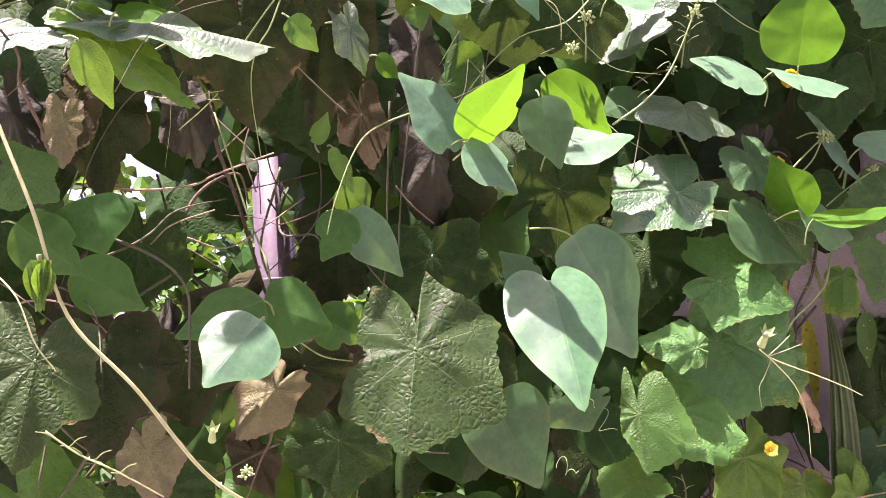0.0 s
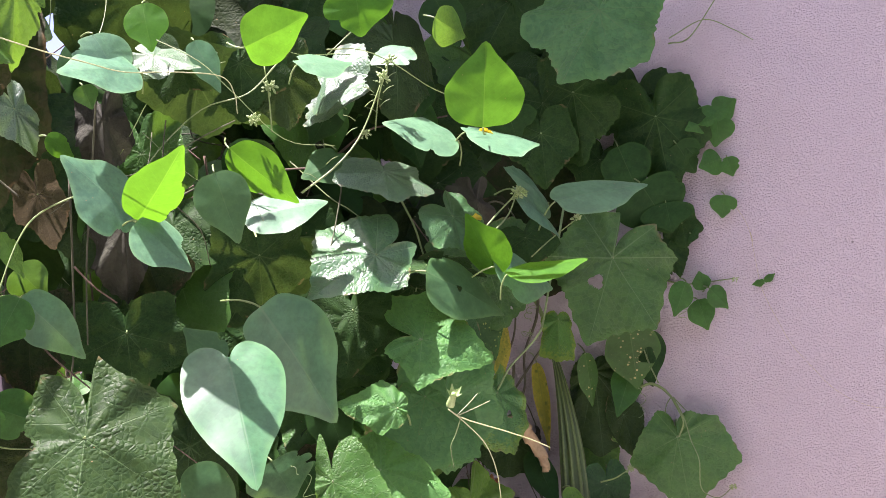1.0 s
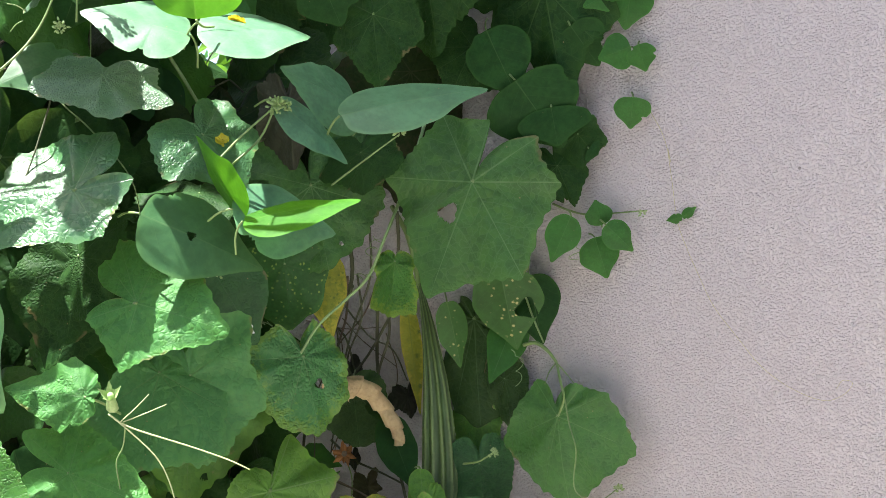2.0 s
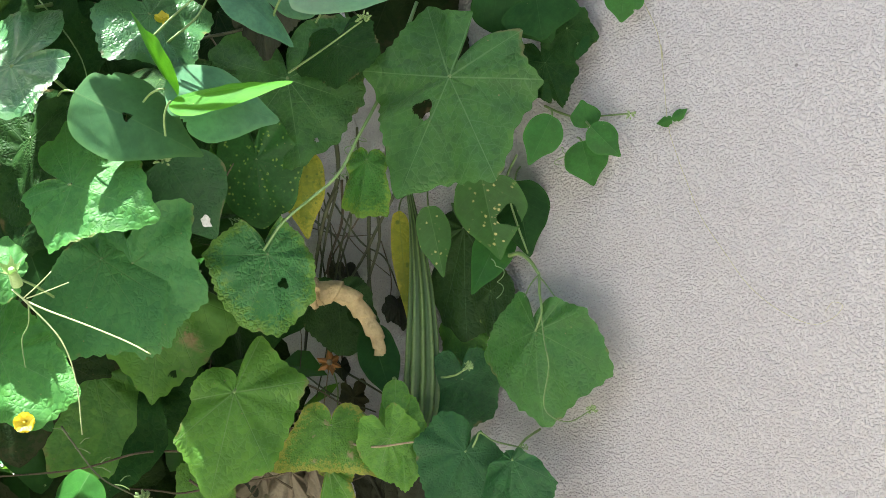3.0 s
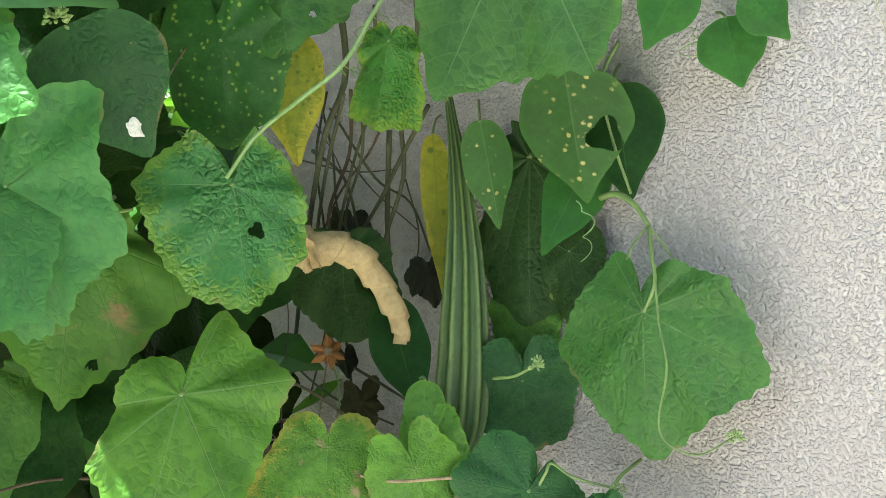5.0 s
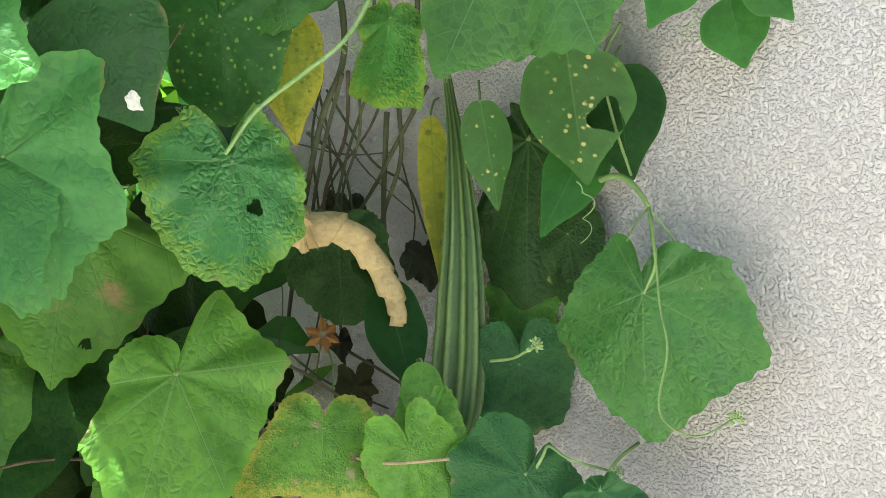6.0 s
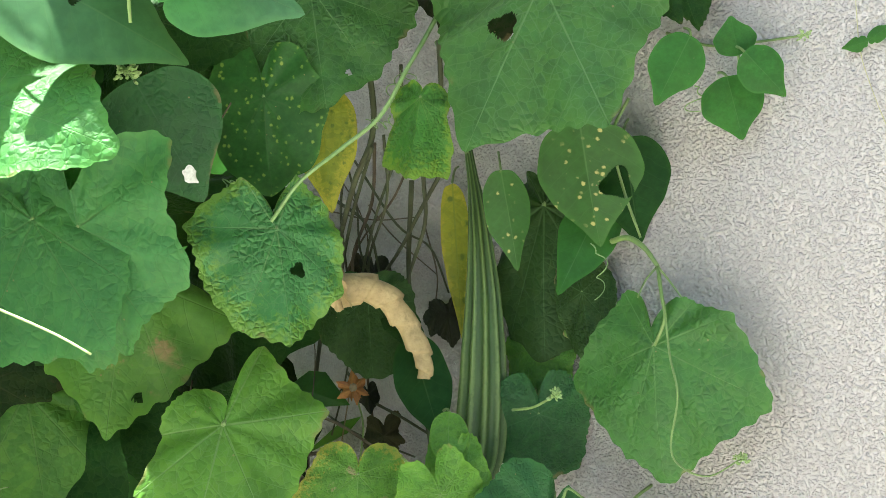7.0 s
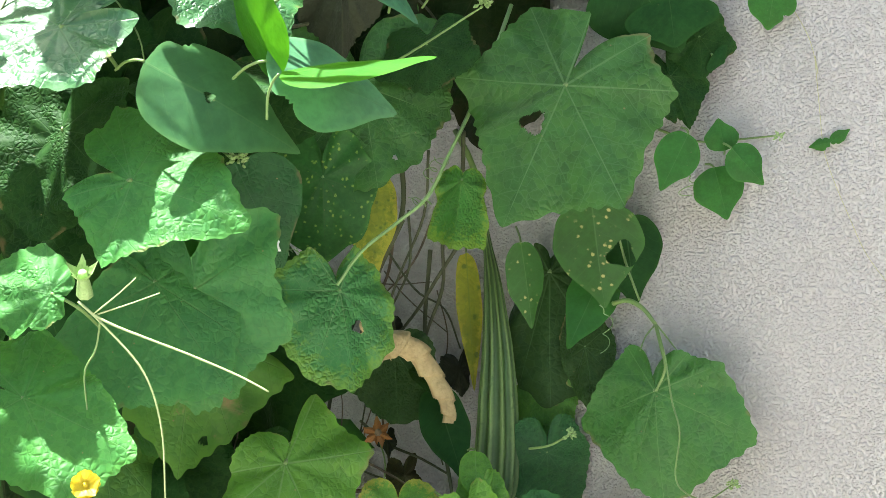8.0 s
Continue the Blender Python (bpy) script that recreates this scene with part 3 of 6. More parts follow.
# ---- the place ----
def box(name, size, material, m, kind="structure", label="", category="", bevel=0.004):
    bm = bmesh.new()
    bmesh.ops.create_cube(bm, size=1.0, matrix=Matrix.Diagonal((*size, 1)))
    bmesh.ops.bevel(bm, geom=bm.edges[:], offset=bevel, segments=2, affect="EDGES")
    me = bpy.data.meshes.new(name)
    bm.to_mesh(me)
    bm.free()
    me.materials.append(material)
    ob = new(name, me)
    ob.matrix_world = m
    return tagged(ob, label, category, kind=kind)


def ground_sheet():
    bm = bmesh.new()
    edges = sorted({*np.round(np.linspace(-3, 6, 70), 3), -400, -150, -60, -25, -10, 12, 30, 70, 160, 400})
    rows = [[bm.verts.new((x, y, 0.03 * noise.noise((x * 1.5, y * 1.5, 0)) + 0.012 * noise.noise((x * 9, y * 9, 2)))) for x in edges] for y in edges]
    for j in range(len(edges) - 1):
        for i in range(len(edges) - 1):
            bm.faces.new((rows[j][i], rows[j][i + 1], rows[j + 1][i + 1], rows[j + 1][i]))
    me = bpy.data.meshes.new("ground")
    bm.to_mesh(me)
    bm.free()
    me.materials.append(SOIL)
    me.polygons.foreach_set("use_smooth", [True] * len(me.polygons))
    return tagged(new("ground", me), "worn pinkish-grey concrete ground with dirt", "ground", kind="structure")


ground_sheet()
WALL_AT, WALL_TURN = Vector((0.935, 1.931, 0)), -31.26
WALL_LEFT, WALL_LONG, WALL_HIGH = -0.66, 3.4, 2.73
box("wall_east", (WALL_LONG, 0.24, WALL_HIGH), STUCCO,
    Matrix.Translation(WALL_AT) @ pose(0, 0, 0, 0, 0, WALL_TURN) @ pose(WALL_LEFT + WALL_LONG / 2, 0.12, WALL_HIGH / 2 - 0.05),
    label="pale pinkish-white wall with a coarse stucco finish", category="wall", bevel=0.012)

# unseen eave, added to keep direct sun off the wall and nearby leaves
box("eave", (WALL_LONG + 0.3, 0.97, 0.12), STUCCO,
    Matrix.Translation(WALL_AT) @ pose(0, 0, 0, 0, 0, WALL_TURN) @ pose(-0.95 + (WALL_LONG + 0.3) / 2, -0.245, 2.75),
    label="unseen concrete eave added to shade the wall", category="eave", bevel=0.012)

# unseen wall, added to cut the low sky light falling on the vine
box("wall_south", (7.0, 0.2, 2.3), plain_material("old_dull_plaster", (0.20, 0.19, 0.16), (0.13, 0.125, 0.10), 3.0, 0.9, 0.5),
    pose(0.6, -2.0, 1.13), label="unseen dull wall added to block low sky light", category="wall", bevel=0.012)

luffa_vine = thing("luffa_vine", "climbing luffa vine with large lobed green leaves against a stucco wall", "vine", (0.3, 2.0, 0))
luffa_vine.location = (0, 0, 0)
bean_vine = thing("bean_vine", "climbing bean vine with pointed leaflets twining through the luffa", "vine")

# leaves that can be told apart
# luffa zone by the wall
leaf("lobed", "blotch", (0.526, 1.853, 0.893), (0.541, 1.836, 0.797), (0.466, -0.856, 0.225), 0.099, hole=(.37, -.28, .062), seed=3, lobes=((-154, 0.52), (-42, 0.80), (25, 0.92), (99, 0.77), (154, 0.53)), valley=.45, notch=.02, back=.6)
leaf("lobed", "wide", (0.834, 1.921, 0.780), (0.833, 1.905, 0.663), (-0.456, -0.882, 0.122), 0.119, seed=5, lobes=((-137, 0.44), (-110, 0.65), (-63, 0.94), (19, 0.86), (71, 0.82), (147, 0.48)), valley=.7, notch=.04)
leaf("lobed", "quilt", (0.753, 1.887, 1.090), (0.684, 1.857, 0.950), (-0.101, -0.962, 0.253), 0.159, hole=(.29, .19, .075), seed=8, lobes=((-146, 0.63), (-110, 0.72), (-48, 0.87), (76, 0.71), (136, 0.70), (175, 0.55)), notch=.11, back=1.0)
leaf("lobed", "quilt", (0.546, 1.914, 1.105), (0.562, 1.894, 0.994), (0.202, -0.958, 0.202), 0.113, hole=(.70, -.42, .025), seed=11, lobes=((-114, 1.00), (-63, 0.87), (-28, 0.89), (46, 1.20), (66, 1.19), (117, 0.92)))
leaf("lobed", "blotchlight", (0.647, 1.884, 0.999), (0.636, 1.870, 0.930), (-0.028, -0.980, 0.198), 0.071, fold=.35, seed=12, lobes=((-66, 0.36), (-38, 0.74), (-25, 0.99), (26, 0.94), (55, 0.41)))
leaf("bean", "spot", (0.704, 1.958, 0.937), (0.716, 1.978, 0.843), (0.361, -0.932, -0.021), 0.044, seed=1)
leaf("bean", "spot", (0.778, 1.928, 0.974), (0.788, 1.954, 0.862), (-0.219, -0.969, -0.117), 0.097, seed=2, hole=(.50, -.42, .12))
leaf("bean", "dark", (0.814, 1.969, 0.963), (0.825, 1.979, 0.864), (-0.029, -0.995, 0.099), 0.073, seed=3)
leaf("bean", "green", (0.797, 1.994, 0.912), (0.749, 1.965, 0.825), (-0.100, -0.957, 0.269), 0.056, seed=4)
leaf("round", "spotdark", (0.506, 1.893, 1.008), (0.504, 1.905, 0.920), (0.136, -0.991, 0.001), 0.108, seed=5, teeth=0)
leaf("heart", "yellow", (0.546, 1.936, 0.992), (0.553, 1.930, 0.905), (0.259, -0.966, -0.009), 0.062, seed=6)
leaf("bean", "yellow", (0.641, 2.066, 0.931), (0.647, 2.053, 0.772), (0.125, -0.992, 0.016), 0.030, seed=7)
leaf("lobed", "bump", (0.735, 2.030, 0.904), (0.728, 2.017, 0.755), (-0.302, -0.948, 0.101), 0.149, seed=8, lobes=((-57, 0.31), (-32, 0.80), (17, 0.89), (62, 0.35), (152, 0.25)), valley=.5, notch=.0)
leaf("lobed", "mid", (0.724, 2.033, 0.770), (0.720, 2.027, 0.709), (-0.302, -0.948, 0.101), 0.061, seed=9, lobes=((-71, 0.65), (-37, 0.88), (34, 0.89), (67, 0.61)))
leaf("round", "bluedark", (0.725, 2.008, 0.707), (0.725, 2.016, 0.633), (0.126, -0.992, 0.019), 0.100, seed=10)
leaf("lobed", "bluedark", (0.736, 1.936, 0.629), (0.695, 1.908, 0.559), (0.216, -0.943, 0.252), 0.085, seed=11, lobes=((-173, 0.41), (-115, 0.58), (-62, 0.83), (72, 0.79), (109, 0.69)))
leaf("lobed", "bluedark", (0.798, 1.911, 0.624), (0.787, 1.904, 0.520), (-0.404, -0.909, 0.101), 0.105, seed=12, lobes=((-129, 0.21), (-75, 0.62), (-31, 0.88), (43, 0.88), (104, 0.15)))
leaf("lobed", "pale", (0.463, 1.872, 0.724), (0.444, 1.814, 0.601), (0.412, -0.847, 0.337), 0.137, seed=13, lobes=((-167, 0.58), (-111, 0.70), (-37, 0.78), (38, 0.70), (70, 0.38)), notch=.06)
leaf("lobed", "palespot", (0.568, 1.926, 0.668), (0.568, 1.906, 0.613), (0.325, -0.886, 0.330), 0.059, seed=14, lobes=((-113, 0.75), (-86, 1.28), (-46, 1.54), (51, 1.59), (117, 0.71)), notch=.07, back=2)
leaf("lobed", "palespot", (0.561, 1.924, 0.616), (0.581, 1.892, 0.506), (0.331, -0.888, 0.320), 0.116, seed=15, lobes=((-46, 0.31), (-24, 0.63), (20, 0.74), (30, 0.12)))
leaf("bean", "pale", (0.648, 1.958, 0.719), (0.650, 1.925, 0.669), (0.124, -0.991, 0.050), 0.036, seed=15)
leaf("round", "pale", (0.654, 1.942, 0.657), (0.657, 1.934, 0.577), (0.159, -0.987, -0.005), 0.068, seed=16)
leaf("lobed", "bump", (0.558, 2.031, 0.821), (0.560, 2.023, 0.739), (0.000, -0.995, 0.102), 0.083, seed=17, lobes=((-81, 0.55), (-34, 1.05), (54, 0.81), (89, 0.56)), valley=.5, notch=0)
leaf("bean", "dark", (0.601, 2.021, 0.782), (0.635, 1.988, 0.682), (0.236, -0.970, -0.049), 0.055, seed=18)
leaf("lobed", "mid", (0.369, 1.892, 0.858), (0.359, 1.859, 0.710), (0.430, -0.887, 0.170), 0.151, seed=18, hole=(.72, -.3, .03), lobes=((-100, 0.31), (-73, 0.77), (-26, 0.79), (32, 0.72), (64, 0.44)))
# the deep green here stands in for shade on this leaf
speckled = leaf("bean", "bluedark", (0.448, 1.758, 1.013), (0.485, 1.801, 0.915), (0.417, -0.908, -0.034), 0.104, seed=19)
leaf("luffa", "pale", (0.375, 1.960, 0.560), (0.364, 1.947, 0.474), (0.414, -0.885, 0.214), 0.099, seed=20)
leaf("lobed", "mid", (0.270, 1.886, 0.753), (0.300, 1.866, 0.618), (0.498, -0.836, 0.231), 0.140, seed=21, lobes=((-107, 0.34), (-31, 0.93), (34, 1.00), (77, 0.50)))
leaf("round", "pale", (0.643, 1.922, 0.651), (0.655, 1.950, 0.581), (0.390, -0.920, -0.033), 0.084, seed=22)
leaf("bean", "green", (0.872, 1.883, 1.036), (0.843, 1.874, 0.981), (0.217, -0.966, 0.139), 0.045, seed=23)
leaf("bean", "green", (0.911, 1.908, 1.021), (0.906, 1.903, 1.053), (0.120, -0.990, -0.068), 0.036, seed=24)
leaf("bean", "green", (0.915, 1.891, 1.021), (0.948, 1.897, 0.984), (0.086, -0.996, 0.013), 0.038, seed=25)
leaf("bean", "green", (0.902, 1.919, 1.005), (0.914, 1.916, 0.952), (0.078, -0.983, 0.165), 0.054, seed=26)
leaf("bean", "dark", (0.398, 1.846, 0.915), (0.379, 1.847, 0.849), (0.446, -0.895, 0.011), 0.054, seed=27)
leaf("round", "bump", (0.770, 2.002, 0.822), (0.779, 1.991, 0.746), (-0.450, -0.880, 0.150), 0.066, seed=28)
# middle
leaf("lobed", "bright", (0.391, 1.646, 0.990), (0.494, 1.631, 0.955), (0.050, -0.863, 0.502), 0.110, seed=30, lobes=((-145, 0.65), (-129, 0.87), (-92, 0.85), (83, 0.68), (145, 0.52)), notch=.10, back=1.6)
leaf("lobed", "blue", (0.392, 1.698, 0.907), (0.460, 1.673, 0.816), (0.101, -0.938, 0.333), 0.117, seed=31, lobes=((-94, 0.64), (-22, 0.74), (54, 0.98), (98, 0.83), (163, 0.33)), notch=.04, back=2)
leaf("lobed", "bright", (0.311, 1.615, 0.820), (0.406, 1.602, 0.778), (0.101, -0.858, 0.504), 0.105, seed=32, lobes=((-161, 0.71), (-106, 0.59), (35, 0.92), (124, 0.64)), notch=.05, back=1.6)
leaf("bean", "fresh", (0.519, 1.622, 1.066), (0.641, 1.634, 1.085), (-0.009, -0.352, 0.936), 0.096, seed=33, droop=.1)
leaf("bean", "fresh", (0.512, 1.653, 1.070), (0.466, 1.638, 1.156), (-0.686, -0.415, -0.597), 0.100, seed=34)
leaf("bean", "sheen", (0.506, 1.639, 1.080), (0.609, 1.697, 1.048), (0.669, -0.647, 0.366), 0.090, seed=35)
leaf("bean", "blue", (0.407, 1.638, 1.084), (0.528, 1.679, 1.016), (0.489, -0.796, 0.356), 0.100, seed=36, hole=(.4, .0, .032))
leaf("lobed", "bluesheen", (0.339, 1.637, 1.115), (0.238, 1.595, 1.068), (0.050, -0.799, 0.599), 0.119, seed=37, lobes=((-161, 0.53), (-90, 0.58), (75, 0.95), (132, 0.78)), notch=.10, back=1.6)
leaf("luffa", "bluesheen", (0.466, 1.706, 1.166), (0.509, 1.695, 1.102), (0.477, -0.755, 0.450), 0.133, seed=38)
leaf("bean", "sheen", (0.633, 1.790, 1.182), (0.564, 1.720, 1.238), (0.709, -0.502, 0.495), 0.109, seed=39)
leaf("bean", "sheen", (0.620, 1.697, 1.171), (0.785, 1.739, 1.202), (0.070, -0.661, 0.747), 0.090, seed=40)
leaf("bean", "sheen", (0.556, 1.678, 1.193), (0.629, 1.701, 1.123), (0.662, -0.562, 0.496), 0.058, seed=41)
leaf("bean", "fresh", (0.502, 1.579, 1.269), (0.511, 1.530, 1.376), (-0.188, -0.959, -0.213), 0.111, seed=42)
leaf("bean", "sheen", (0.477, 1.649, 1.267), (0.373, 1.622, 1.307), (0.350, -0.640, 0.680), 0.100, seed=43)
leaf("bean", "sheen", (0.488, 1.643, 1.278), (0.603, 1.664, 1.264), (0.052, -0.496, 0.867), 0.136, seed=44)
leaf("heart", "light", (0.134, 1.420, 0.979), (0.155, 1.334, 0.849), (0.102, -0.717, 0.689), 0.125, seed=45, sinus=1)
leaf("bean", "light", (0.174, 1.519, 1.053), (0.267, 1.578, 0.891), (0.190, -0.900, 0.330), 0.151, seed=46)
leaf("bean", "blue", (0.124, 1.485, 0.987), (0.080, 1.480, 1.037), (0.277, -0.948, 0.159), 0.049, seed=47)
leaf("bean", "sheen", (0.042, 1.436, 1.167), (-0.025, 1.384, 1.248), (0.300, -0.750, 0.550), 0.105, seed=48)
leaf("bean", "fresh", (0.043, 1.422, 1.164), (0.109, 1.325, 1.223), (-0.088, -0.707, -0.701), 0.066, seed=49)
leaf("bean", "sheen", (0.045, 1.405, 1.163), (0.105, 1.408, 1.101), (0.361, -0.703, 0.613), 0.079, seed=50)
leaf("bean", "blue", (0.137, 1.443, 1.219), (0.159, 1.445, 1.129), (0.088, -0.981, 0.173), 0.070, seed=51)
leaf("bean", "fresh", (0.156, 1.524, 1.262), (0.234, 1.532, 1.179), (-0.539, -0.773, -0.335), 0.071, seed=52)
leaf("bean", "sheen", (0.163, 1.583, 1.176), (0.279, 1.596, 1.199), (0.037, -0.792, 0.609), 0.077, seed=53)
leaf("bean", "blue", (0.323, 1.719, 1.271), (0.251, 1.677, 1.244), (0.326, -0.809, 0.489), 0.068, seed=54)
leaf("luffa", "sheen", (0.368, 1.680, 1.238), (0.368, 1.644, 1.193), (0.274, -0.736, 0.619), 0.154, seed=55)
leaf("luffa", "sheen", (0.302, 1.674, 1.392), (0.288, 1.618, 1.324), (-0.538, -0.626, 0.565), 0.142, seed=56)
leaf("luffa", "dark", (0.204, 1.771, 1.168), (0.113, 1.820, 1.041), (-0.061, -0.986, -0.155), 0.169, seed=57)
leaf("lobed", "bump", (-0.031, 1.373, 0.920), (-0.050, 1.325, 0.795), (0.050, -0.935, 0.352), 0.135, seed=58, lobes=((-180, 0.77), (-118, 0.81), (-59, 0.95), (45, 0.83), (141, 0.68)), notch=.10)
leaf("luffa", "dark", (-0.005, 1.607, 1.043), (-0.005, 1.618, 0.957), (0.012, -0.999, -0.032), 0.183, seed=60)
leaf("heart", "blue", (0.066, 1.436, 0.837), (0.107, 1.440, 0.747), (-0.014, -0.998, 0.058), 0.108, seed=61)
leaf("lobed", "green", (0.242, 1.518, 0.822), (0.243, 1.496, 0.749), (-0.019, -0.956, 0.294), 0.076, seed=62, lobes=((-147, 0.88), (-62, 1.13), (139, 0.41), (172, 0.89)))
leaf("lobed", "bright", (0.341, 1.601, 0.901), (0.257, 1.600, 0.918), (0.101, -0.909, 0.404), 0.085, seed=63, lobes=((-69, 0.53), (65, 0.59)), notch=.1, back=.4)
leaf("luffa", "green", (0.244, 1.566, 0.734), (0.190, 1.526, 0.704), (0.283, -0.743, 0.606), 0.095, seed=65)
# left
leaf("bean", "green", (-0.202, 1.383, 0.987), (-0.292, 1.332, 0.954), (0.376, -0.796, 0.474), 0.070, seed=66)
leaf("bean", "green", (-0.206, 1.405, 0.987), (-0.125, 1.431, 0.952), (0.344, -0.926, 0.154), 0.087, seed=67)
leaf("bean", "light", (-0.189, 1.273, 0.962), (-0.243, 1.227, 0.899), (0.209, -0.847, 0.489), 0.088, seed=68)
leaf("bean", "green", (-0.149, 1.460, 0.968), (-0.088, 1.496, 0.934), (0.431, -0.896, -0.106), 0.062, seed=69)
leaf("bean", "light", (-0.104, 1.456, 1.092), (-0.038, 1.490, 1.012), (0.385, -0.923, 0.021), 0.064, seed=70)
leaf("bean", "green", (-0.104, 1.455, 1.092), (-0.139, 1.447, 1.034), (0.154, -0.961, 0.229), 0.057, seed=71)
leaf("bean", "fresh2", (-0.118, 1.442, 1.170), (-0.093, 1.443, 1.114), (0.449, -0.841, 0.301), 0.028, seed=72)
leaf("bean", "green", (-0.109, 1.471, 1.130), (-0.080, 1.492, 1.089), (0.218, -0.949, -0.228), 0.052, seed=73)
leaf("bean", "fresh2", (-0.138, 1.431, 1.174), (-0.122, 1.435, 1.215), (-0.152, -0.964, 0.220), 0.025, seed=74)
leaf("bean", "green", (-0.377, 1.302, 1.107), (-0.358, 1.299, 1.044), (0.214, -0.957, 0.194), 0.092, seed=75)
leaf("bean", "green", (-0.390, 1.294, 1.028), (-0.320, 1.318, 0.982), (0.280, -0.960, 0.032), 0.068, seed=76)
leaf("bean", "green", (-0.439, 1.263, 1.077), (-0.377, 1.292, 1.021), (0.347, -0.938, -0.021), 0.070, seed=77)
leaf("luffa", "green", (-0.432, 1.240, 1.130), (-0.385, 1.239, 1.097), (0.203, -0.879, 0.432), 0.084, seed=78)
leaf("luffa", "bump", (-0.411, 1.225, 0.931), (-0.424, 1.191, 0.825), (0.361, -0.868, 0.342), 0.136, seed=79)
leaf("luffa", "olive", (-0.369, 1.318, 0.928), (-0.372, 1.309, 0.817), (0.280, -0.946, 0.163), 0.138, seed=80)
leaf("luffa", "beige", (-0.209, 1.488, 0.882), (-0.255, 1.471, 0.825), (0.219, -0.950, 0.221), 0.083, seed=81, fold=.3)
leaf("luffa", "beige", (-0.347, 1.403, 0.823), (-0.330, 1.419, 0.758), (0.325, -0.944, -0.059), 0.088, seed=82)
leaf("luffa", "fresh2", (-0.335, 1.275, 1.271), (-0.243, 1.292, 1.200), (0.501, -0.627, 0.597), 0.085, seed=83)
leaf("bean", "fresh2", (-0.343, 1.183, 1.246), (-0.315, 1.206, 1.180), (0.551, -0.833, 0.047), 0.042, seed=84)
leaf("luffa", "sheen", (-0.316, 1.301, 1.300), (-0.167, 1.334, 1.272), (0.219, -0.471, 0.855), 0.142, seed=85)
leaf("luffa", "sheen", (-0.464, 1.236, 1.280), (-0.371, 1.236, 1.268), (0.065, -0.561, 0.825), 0.111, seed=86)
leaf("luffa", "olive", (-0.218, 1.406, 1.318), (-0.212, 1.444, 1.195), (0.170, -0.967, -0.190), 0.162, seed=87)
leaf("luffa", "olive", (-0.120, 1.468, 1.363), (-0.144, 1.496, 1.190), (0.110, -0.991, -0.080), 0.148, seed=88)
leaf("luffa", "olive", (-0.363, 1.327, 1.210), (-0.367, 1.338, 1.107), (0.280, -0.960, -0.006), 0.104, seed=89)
leaf("luffa", "dry", (-0.386, 1.305, 1.209), (-0.414, 1.299, 1.137), (0.036, -0.986, 0.161), 0.063, seed=90)
leaf("luffa", "dry", (-0.085, 1.513, 1.223), (-0.074, 1.528, 1.153), (0.068, -0.992, -0.105), 0.069, seed=91)
leaf("bean", "green", (-0.152, 1.348, 1.306), (-0.121, 1.369, 1.270), (0.335, -0.928, -0.160), 0.036, seed=92)
leaf("luffa", "sheen", (-0.090, 1.449, 1.319), (-0.071, 1.466, 1.262), (0.656, -0.748, 0.099), 0.059, seed=93)
leaf("bean", "fresh", (-0.058, 1.460, 1.285), (-0.029, 1.478, 1.260), (0.537, -0.838, 0.101), 0.032, seed=94)
leaf("bean", "fresh", (-0.325, 1.257, 1.296), (-0.274, 1.283, 1.307), (0.257, -0.720, 0.645), 0.042, seed=95)
leaf("luffa", "dark", (0.121, 1.597, 1.372), (0.232, 1.676, 1.319), (0.297, -0.873, -0.387), 0.132, seed=96)
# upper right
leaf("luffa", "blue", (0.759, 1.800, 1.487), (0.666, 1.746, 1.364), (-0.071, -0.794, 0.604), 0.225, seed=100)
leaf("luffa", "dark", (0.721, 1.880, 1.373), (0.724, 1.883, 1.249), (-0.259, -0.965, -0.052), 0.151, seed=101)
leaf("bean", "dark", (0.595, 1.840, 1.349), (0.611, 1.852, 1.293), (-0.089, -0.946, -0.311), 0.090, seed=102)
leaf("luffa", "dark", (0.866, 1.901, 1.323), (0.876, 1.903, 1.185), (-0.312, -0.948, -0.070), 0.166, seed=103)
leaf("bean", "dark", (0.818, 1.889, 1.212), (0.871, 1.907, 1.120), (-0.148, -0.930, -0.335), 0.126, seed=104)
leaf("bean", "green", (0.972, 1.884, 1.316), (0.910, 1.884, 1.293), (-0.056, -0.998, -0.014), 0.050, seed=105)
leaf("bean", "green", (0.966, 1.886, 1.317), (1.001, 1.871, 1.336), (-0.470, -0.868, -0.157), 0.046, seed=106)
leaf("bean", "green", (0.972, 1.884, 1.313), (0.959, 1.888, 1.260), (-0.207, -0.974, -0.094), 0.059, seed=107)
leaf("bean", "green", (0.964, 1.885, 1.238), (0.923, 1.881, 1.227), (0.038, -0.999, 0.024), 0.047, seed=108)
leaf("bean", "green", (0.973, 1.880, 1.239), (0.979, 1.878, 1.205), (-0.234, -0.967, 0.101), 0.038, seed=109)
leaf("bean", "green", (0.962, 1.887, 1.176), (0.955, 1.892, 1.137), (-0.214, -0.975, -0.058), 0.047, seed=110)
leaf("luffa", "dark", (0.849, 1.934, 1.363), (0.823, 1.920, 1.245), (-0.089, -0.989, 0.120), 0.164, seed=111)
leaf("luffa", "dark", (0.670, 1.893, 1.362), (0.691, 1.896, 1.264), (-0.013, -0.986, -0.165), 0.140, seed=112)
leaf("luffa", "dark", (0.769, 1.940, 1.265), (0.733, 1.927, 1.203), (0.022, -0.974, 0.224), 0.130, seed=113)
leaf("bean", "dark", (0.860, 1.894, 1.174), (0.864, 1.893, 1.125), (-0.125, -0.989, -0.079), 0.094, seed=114)
